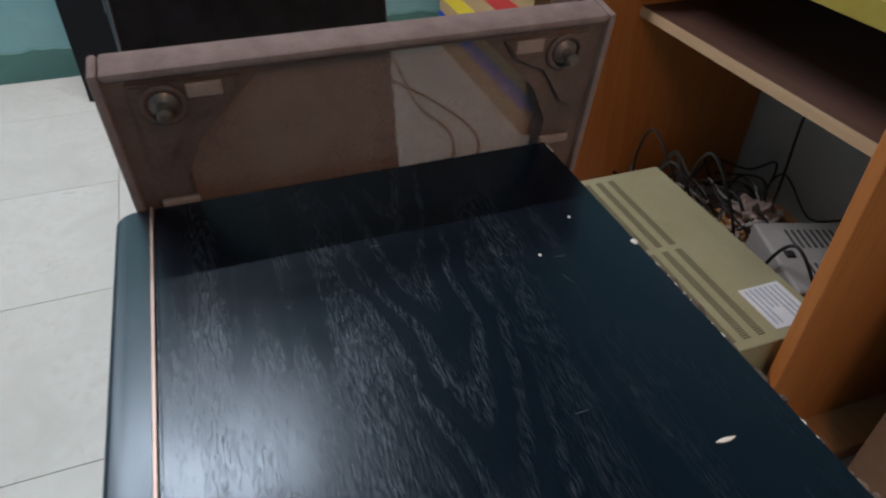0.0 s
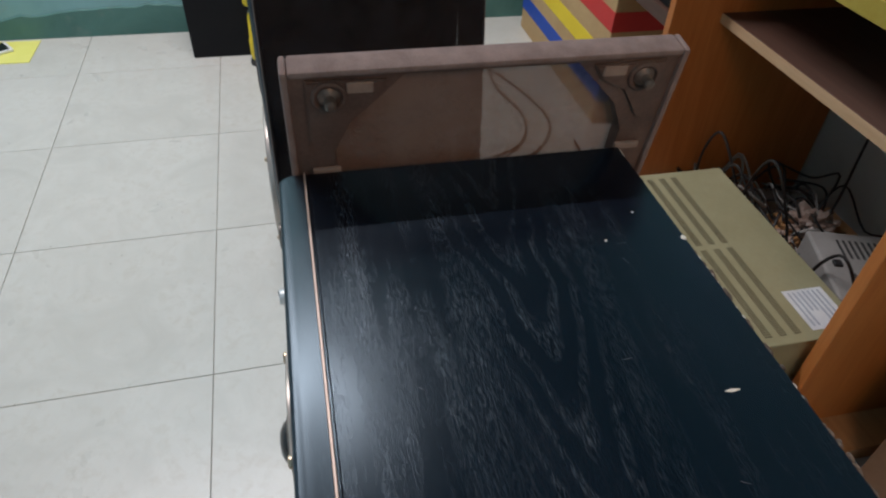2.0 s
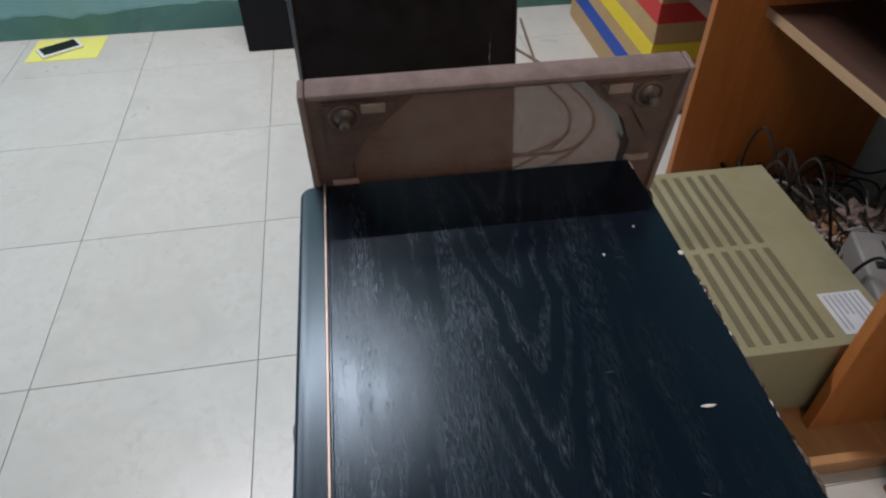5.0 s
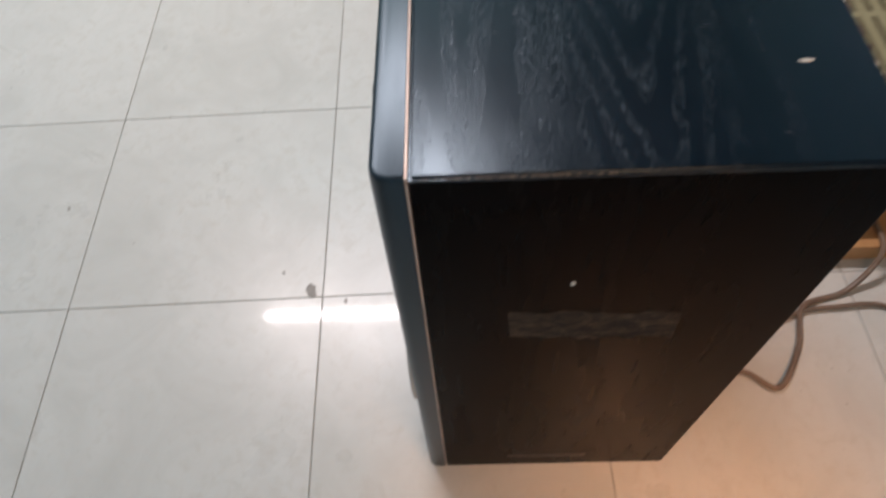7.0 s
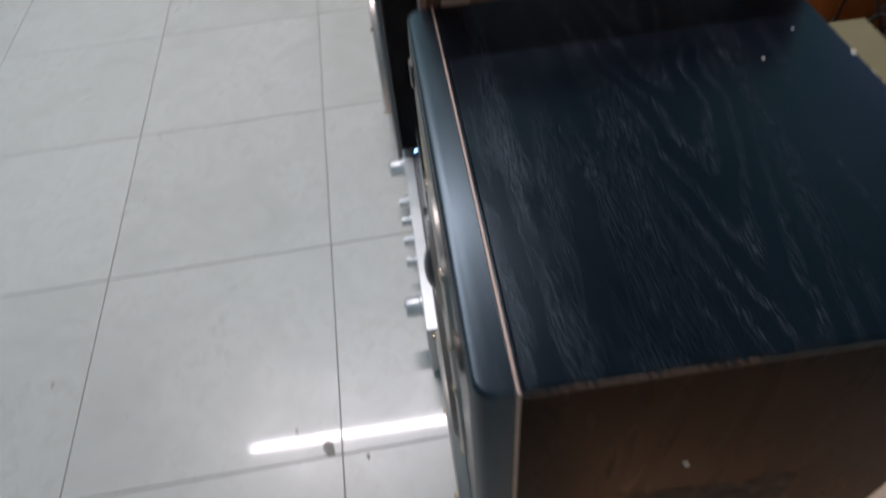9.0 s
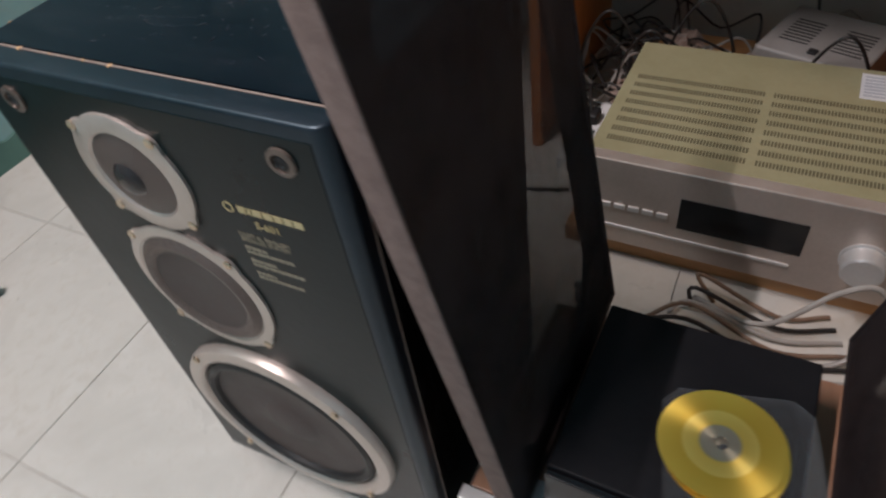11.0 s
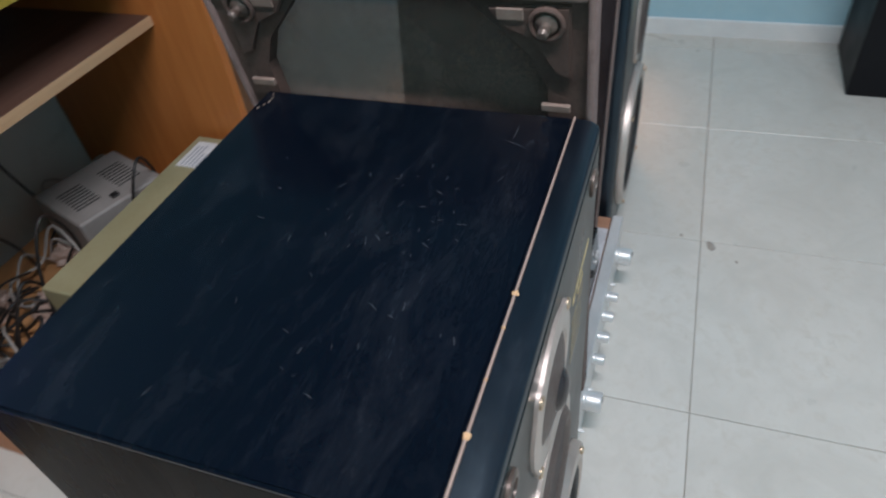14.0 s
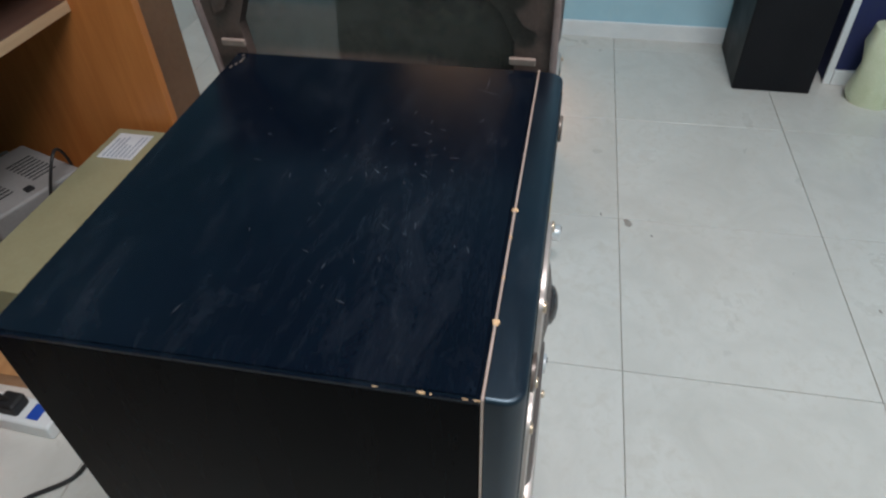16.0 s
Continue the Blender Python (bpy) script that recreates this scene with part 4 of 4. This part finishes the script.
part("switch", box((-0.008, -0.074, 0.139), (0.008, -0.058, 0.145), 0.002), RUBBER, psu, "black rocker switch")
dev = thing("black_deck", "black deck with a silver badge on the shelf", "player")
part("case", box((-0.915, 0.785, 0.4355), (-0.705, 1.15, 0.60), 0.004), MATT_BLACK, dev)
bm = prism([(0.026 * math.copysign(abs(math.cos(t)) ** 0.5, math.cos(t)), 0.014 * math.copysign(abs(math.sin(t)) ** 0.5, math.sin(t))) for t in (2 * math.pi * i / 28 for i in range(28))], 0.003, Matrix.Translation((-0.775, 0.785, 0.500)) @ pose(0, 0, 0, 90, 0, 0), 0.0006)
bd = part("badge", bm, ALU_BRIGHT, dev, "silver rounded badge")
part("badge_window", lathe([(0.012, 0.003), (0.012, 0.0036), (0, 0.0036)], 28, Matrix.Translation((-0.775, 0.785, 0.500)) @ pose(0, 0, 0, 90, 0, 0)), GLOSS_BLACK, bd)
for x in (-0.735, -0.80):
    part("logo_bar", box((x - 0.012, 0.7838, 0.53), (x + 0.012, 0.7852, 0.537)), ALU, dev)
part("logo_bar", box((-0.730, 0.7838, 0.487), (-0.724, 0.7852, 0.497)), ALU, dev)
part("logo_bar", box((-0.758, 0.7838, 0.470), (-0.742, 0.7852, 0.473)), ALU, dev)
for x in (-1.08,):
    part("wheel", lathe([(0.0, 0.0), (0.013, 0.0), (0.013, 0.012), (0.0, 0.012)], 20, Matrix.Translation((x + 0.2, 0.785, 0.465)) @ pose(0, 0, 0, 90, 0, 0)), RUBBER, dev)

mon = thing("monitor", "monitor with a dim blue screen on the desk", "monitor", pose(-0.64, 1.10, 0.8862))
part("foot", box((-0.11, -0.07, 0.0), (0.11, 0.07, 0.012), 0.004), RUBBER, mon)
part("neck", box((-0.02, -0.01, 0.012), (0.02, 0.015, 0.10), 0.004), RUBBER, mon)
part("housing", box((-0.19, -0.03, 0.07), (0.19, 0.01, 0.36), 0.006, 3), RUBBER, mon)
part("screen", box((-0.18, -0.0325, 0.085), (0.18, -0.0302, 0.35)), SCREEN, mon, "glowing dark blue screen")

mouse = thing("mouse", "black computer mouse on the dark shelf", "mouse", pose(-1.03, 0.82, 0.4352, 0, 0, 20))
bm = lathe([(0.0, 0.0), (0.03, 0.0), (0.031, 0.008), (0.027, 0.020), (0.016, 0.030), (0.0, 0.033)], 28)
bmesh.ops.scale(bm, vec=(1.0, 1.7, 1.0), verts=bm.verts)
part("shell", bm, GLOSS_BLACK, mouse, "", True)
part("wheel", lathe([(0.0, -0.003), (0.006, -0.003), (0.006, 0.003), (0.0, 0.003)], 16, Matrix.Translation((0, -0.03, 0.024)) @ pose(0, 0, 0, 0, 90, 0)), RUBBER, mouse)

# ---- striped carton under the shelf ----
carton = thing("striped_carton", "cardboard carton with red, yellow and blue stripes", "carton")
part("carton_body", box((-1.72, 0.805, 0.0), (-1.035, 0.985, 0.378), 0.003), CARD, carton)
for z0, z1, mat in ((0.268, 0.320, RED), (0.162, 0.212, YELLOW), (0.070, 0.118, BLUE)):
    part("stripe", box((-1.7205, 0.8040, z0), (-1.0345, 0.807, z1)), mat, carton)
    part("stripe", box((-1.0365, 0.8070, z0), (-1.0340, 0.984, z1)), mat, carton)
part("flap", box((-1.715, 0.812, 0.378), (-1.06, 0.905, 0.386), 0.002), DULL_YELLOW, carton, "yellow folded flap")
for x in (-1.45, -1.33, -1.21):
    part("flap_tooth", box((x, 0.806, 0.378), (x + 0.06, 0.811, 0.392), 0.001), CARD, carton)

# ---- round the room ----
bs = thing("black_loudspeaker_box", "plain black loudspeaker box by the teal wall", "loudspeaker")
part("cabinet", box((-1.79, -0.31, 0.0), (-1.60, -0.07, 0.62), 0.004), MATT_BLACK, bs)
part("trim_lip", box((-1.795, -0.318, 0.36), (-1.595, -0.31, 0.375), 0.002), RUBBER, bs)

pump = thing("hand_pump", "yellow hand pump with chrome neck standing on the floor", "pump", pose(-1.54, -0.108, 0.0) @ Matrix.Scale(1.12, 4))
part("foot", lathe([(0.0, 0), (0.024, 0), (0.024, 0.012), (0.019, 0.016), (0, 0.016)], 28), RUBBER, pump, "", True)
part("barrel", lathe([(0.018, 0.016), (0.021, 0.03), (0.021, 0.07), (0.018, 0.078), (0.0165, 0.13), (0.014, 0.142), (0.0, 0.142)], 28), YELLOW, pump, "", True)
part("neck", lathe([(0.010, 0.142), (0.013, 0.146), (0.009, 0.155), (0.013, 0.165), (0.010, 0.17)], 24), ALU_BRIGHT, pump, "chrome neck", True)
part("cap", lathe([(0.0, 0.168), (0.021, 0.168), (0.023, 0.172), (0.023, 0.195), (0.019, 0.2), (0, 0.2)], 28), YELLOW, pump, "yellow cap", True)
part("hose", tube([(0.015, 0.01, 0.02), (0.03, 0.04, 0.035), (0.05, 0.075, 0.03), (0.06, 0.10, 0.012)], 0.011), RUBBER, pump, "", True)

js = thing("black_tower_speaker", "black tower loudspeaker with a small white badge", "loudspeaker")
part("cabinet", box((0.708, -0.688, 0.0), (0.965, -0.490, 0.80), 0.004), MATT_BLACK, js)
part("badge", box((0.7065, -0.617, 0.268), (0.708, -0.580, 0.277)), LABEL, js)
nc = thing("navy_cabinet", "navy blue cabinet front in a white frame by the blue wall", "cabinet")
part("body", box((0.782, -1.06, 0.0), (0.985, -0.738, 0.80), 0.004), NAVY, nc)
part("frame_post", box((0.772, -0.752, 0.0), (0.7815, -0.734, 0.80), 0.002), WHITE, nc, "white frame post")
part("plinth", box((0.770, -1.06, 0.0), (0.7815, -0.753, 0.042), 0.002), WHITE, nc, "white plinth")
pb = lathe([(0.0, 0.0), (0.055, 0.0), (0.062, 0.02), (0.052, 0.09), (0.058, 0.15), (0.046, 0.2), (0.0, 0.21)], 26)
for v in pb.verts:
    v.co += Vector((noise.noise(v.co * 22), noise.noise(v.co * 22 + Vector((5, 0, 0))), 0)) * 0.012
solo("plastic_bag", pb, PALEBAG, "crumpled pale yellow plastic bag on the floor", "bag", smooth=True, m=pose(0.700, -0.832, 0.0))

solo("paper_sheet", box((-1.79, -1.02, 0.0), (-1.632, -0.795, 0.0022)), PAPER_Y, "sheet of yellow paper on the floor", "paper")
ph = thing("phone", "white phone with a dark screen lying on yellow paper", "phone", pose(-1.706, -0.928, 0.0023, 0, 0, 33))
part("body", box((-0.034, -0.066, 0.0), (0.034, 0.066, 0.010), 0.004, 3), WHITE, ph)
part("screen", box((-0.030, -0.056, 0.010), (0.030, 0.056, 0.0108), 0.0003), GLOSS_BLACK, ph)

cb = thing("cardboard_box", "brown cardboard box with a white label beside the desk", "cardboard box")
part("carton_body", box((0.085, 0.80, 0.0), (0.215, 1.15, 0.43), 0.003), CARD_DARK, cb)
part("label", box((0.0835, 0.83, 0.33), (0.0852, 0.90, 0.39)), LABEL, cb)
solo("blue_bag", box((0.09, 0.83, 0.43), (0.21, 1.1, 0.55), 0.05, 4), NAVY, "dark blue cloth bag on the cardboard box", "bag", smooth=True)

cst = thing("caster", "black swivel caster with teal housing on the floor", "caster", pose(-1.379, -1.175, 0.0))
part("wheel", lathe([(0.0, -0.012), (0.025, -0.012), (0.028, -0.006), (0.028, 0.006), (0.025, 0.012), (0.0, 0.012)], 28, Matrix.Translation((0, 0, 0.028)) @ pose(0, 0, 0, 90, 0, 30)), RUBBER, cst, "", True)
part("hub", lathe([(0.0, -0.015), (0.010, -0.015), (0.012, 0.0), (0.010, 0.015), (0.0, 0.015)], 20, Matrix.Translation((0, 0, 0.028)) @ pose(0, 0, 0, 90, 0, 30)), ALU, cst, "", True)
part("housing", box((-0.03, -0.02, 0.05), (0.03, 0.02, 0.075), 0.008, 3), MOULD, cst)


# ---- cables ----
def cable(points, r, mat, label, steps=6):
    return solo("cable", tube(points, r, 8, steps), mat, label, "cable", smooth=True)


cable([(0.25, 0.286, 0.12), (0.24, 0.36, 0.03), (0.237, 0.43, 0.006), (0.262, 0.475, 0.006), (0.20, 0.52, 0.006), (0.135, 0.546, 0.005), (0.11, 0.619, 0.005), (0.063, 0.673, 0.04), (0.0, 0.68, 0.040)], 0.0045, CABLE_BROWN, "brown loudspeaker cable running to the floor")
cable([(0.27, 0.286, 0.10), (0.22, 0.40, 0.02), (0.15, 0.52, 0.005), (0.137, 0.60, 0.005), (0.137, 0.663, 0.005), (0.172, 0.70, 0.005), (0.25, 0.76, 0.005), (0.40, 0.74, 0.005)], 0.004, CABLE_BROWN, "brown loudspeaker cable running to the floor")
cable([(-0.80, 0.25, 0.16), (-0.80, 0.36, 0.08), (-0.90, 0.58, 0.006), (-1.065, 0.685, 0.005), (-1.3, 0.64, 0.005), (-1.517, 0.54, 0.005), (-1.7, 0.50, 0.005)], 0.004, CABLE_BROWN, "brown loudspeaker cable on the tiles")
cable([(-0.82, 0.25, 0.12), (-0.83, 0.36, 0.04), (-0.95, 0.56, 0.005), (-1.1, 0.62, 0.005), (-1.27, 0.59, 0.005), (-1.45, 0.60, 0.005), (-1.7, 0.62, 0.005)], 0.004, CABLE_BROWN, "brown loudspeaker cable on the tiles")
cable([(0.012, 0.297, 0.40), (0.014, 0.300, 0.57), (0.024, 0.304, 0.606), (0.040, 0.304, 0.602), (0.048, 0.300, 0.55), (0.048, 0.297, 0.38)], 0.003, CABLE, "black cable looping up behind the loudspeaker")
rw = random.Random(17)
for i, (x, y, sz) in enumerate(((-0.54, 0.90, 0.05), (-0.43, 0.96, 0.055), (-0.33, 0.90, 0.045), (-0.47, 1.10, 0.06), (-0.29, 1.05, 0.05))):
    bm = bmesh.new()
    bmesh.ops.create_icosphere(bm, subdivisions=4, radius=1.0)
    for v in bm.verts:
        w = 0.75 + 0.45 * noise.noise(v.co * 2.3 + Vector((i * 3.1, 0, 0))) + 0.30 * abs(noise.noise(v.co * 5.5 + Vector((0, i * 2.0, 0))))
        v.co = Vector((v.co.x * sz * w, v.co.y * sz * w * 0.8, max(0.0, (v.co.z + 0.55) * sz * 0.55 * w)))
    solo("plastic_wrapping", bm, WRAP, "crumpled pale pinkish plastic wrapping under the cables", "wrapping", "loose wrapping in the desk", m=pose(x, y, 0.0352, 0, 0, rw.uniform(0, 360)))
rc = random.Random(12)
for i in range(26):
    cx, cy, cz = rc.uniform(-0.63, -0.07), rc.uniform(0.87, 1.14), 0.04
    pts = []
    a = rc.uniform(0, 6.28)
    loops = rc.randint(5, 9)
    for k in range(loops):
        a += rc.uniform(0.7, 1.5)
        rr = rc.uniform(0.04, 0.11)
        x = min(max(cx + rr * math.cos(a), -0.655), -0.045)
        y = min(max(cy + rr * math.sin(a) * 0.8, 0.845), 1.2)
        pts.append((x, y, cz + rc.uniform(0.0, 0.10) * (1 if k % 2 else 0.4)))
    pts[0] = (pts[0][0], pts[0][1], 0.04)
    pts[-1] = (pts[-1][0], pts[-1][1], 0.04)
    white = i % 4 == 0
    cable(pts, rc.uniform(0.0022, 0.0036), CABLE_WHITE if white else CABLE, "tangled grey-white cable in the desk" if white else "tangled black cable in the desk", 5)
for i, (x, h) in enumerate(((-0.60, 0.20), (-0.52, 0.17), (-0.43, 0.24), (-0.20, 0.2))):
    cable([(x - 0.05, 0.90, 0.04), (x - 0.03, 0.88, h * 0.8), (x + 0.02, 0.87, h + 0.04), (x + 0.07, 0.90, h * 0.8), (x + 0.09, 0.95, 0.04)], 0.003, CABLE, "black cable looping up behind the receiver")
for i, x in enumerate((-0.50, -0.24)):
    cable([(x, 1.205, 0.42), (x + 0.01, 1.19, 0.34), (x - 0.01, 1.18, 0.26), (x + 0.02, 1.15, 0.10), (x + 0.05, 1.1, 0.04)], 0.003, CABLE, "black cable hanging down the wall")
cable([(-0.30, 0.44, 0.005), (-0.20, 0.40, 0.03), (-0.12, 0.43, 0.10), (-0.075, 0.44, 0.115), (-0.05, 0.43, 0.06), (-0.10, 0.38, 0.006), (-0.2, 0.36, 0.005)], 0.0042, CABLE_WHITE, "white cable looped in front of the receiver")
for i in range(6):
    y = 0.33 + 0.022 * i
    cable([(-0.42 + 0.03 * i, y, 0.005), (-0.30, y + 0.02, 0.02 + 0.01 * (i % 3)), (-0.18, y, 0.01), (-0.06 - 0.01 * i, y + 0.03, 0.005)], 0.0035, (CABLE_WHITE, CABLE, CABLE_BROWN)[i % 3], "loose cable on the tiles before the receiver")

strip = thing("power_strip", "white power strip with black plugs on the tiles", "power strip", pose(-0.588, 0.780, 0.0, 0, 0, 88))
part("body", box((-0.105, -0.024, 0.0), (0.105, 0.024, 0.032), 0.005, 3), WHITE, strip)
part("sticker", box((-0.080, -0.014, 0.0318), (-0.058, 0.014, 0.0324)), BLUE, strip, "blue sticker")
for x in (-0.028, 0.03):
    p = part("plug", box((x - 0.018, -0.016, 0.031), (x + 0.018, 0.016, 0.056), 0.006, 3), RUBBER, strip, "black moulded plug")
    part("lead", tube([(x, 0, 0.052), (x + 0.02, 0.012, 0.085), (x + 0.07, 0.02, 0.07), (x + 0.13, 0.0, 0.02), (x + 0.2, -0.02, 0.005)], 0.004), CABLE, p, "", True)
cable([(-0.57, 0.62, 0.005), (-0.66, 0.60, 0.005), (-0.72, 0.66, 0.005), (-0.80, 0.70, 0.005), (-0.95, 0.72, 0.005)], 0.0035, CABLE, "thin black cable on the tiles")

# ---- floor marks ----
for i, (x, y, s) in enumerate(((0.079, -0.212, 1.0), (0.10, -0.155, 0.35), (0.045, -0.26, 0.3), (-0.10, -0.66, 0.4))):
    solo("floor_mark", chip_bm([(0, 0, 0, 0.013 * s, 0.008 * s, 0.0012), (0.008 * s, 0.004 * s, 0, 0.008 * s, 0.006 * s, 0.001)], 70 + i), FLOORMARK, "small grey chip mark in the tile", "floor mark", m=pose(x, y, 0.0))

# ---- floor tiles ----
T, JOINT = 0.409, 0.0014
grid = pose(-0.317, -0.201, 0.0, 0, 0, 1.3)
h = (T - JOINT) / 2
tile_bm = box((-h, -h, -0.0036), (h, h, 0.0), 0.0006, 1)
tile_mesh = bpy.data.meshes.new("tile")
tile_bm.to_mesh(tile_mesh)
tile_bm.free()
tile_mesh.materials.append(TILE)
for i in range(-5, 5):
    for j in range(-6, 5):
        m = grid @ Matrix.Translation(((i + 0.5) * T, (j + 0.5) * T, 0))
        x, y = m.translation.xy
        if X0 - 0.25 < x < X1 + 0.25 and Y0 - 0.25 < y < Y1 + 0.25:
            o = new("tile", tile_mesh)
            o.matrix_world = m
            o.parent = floor
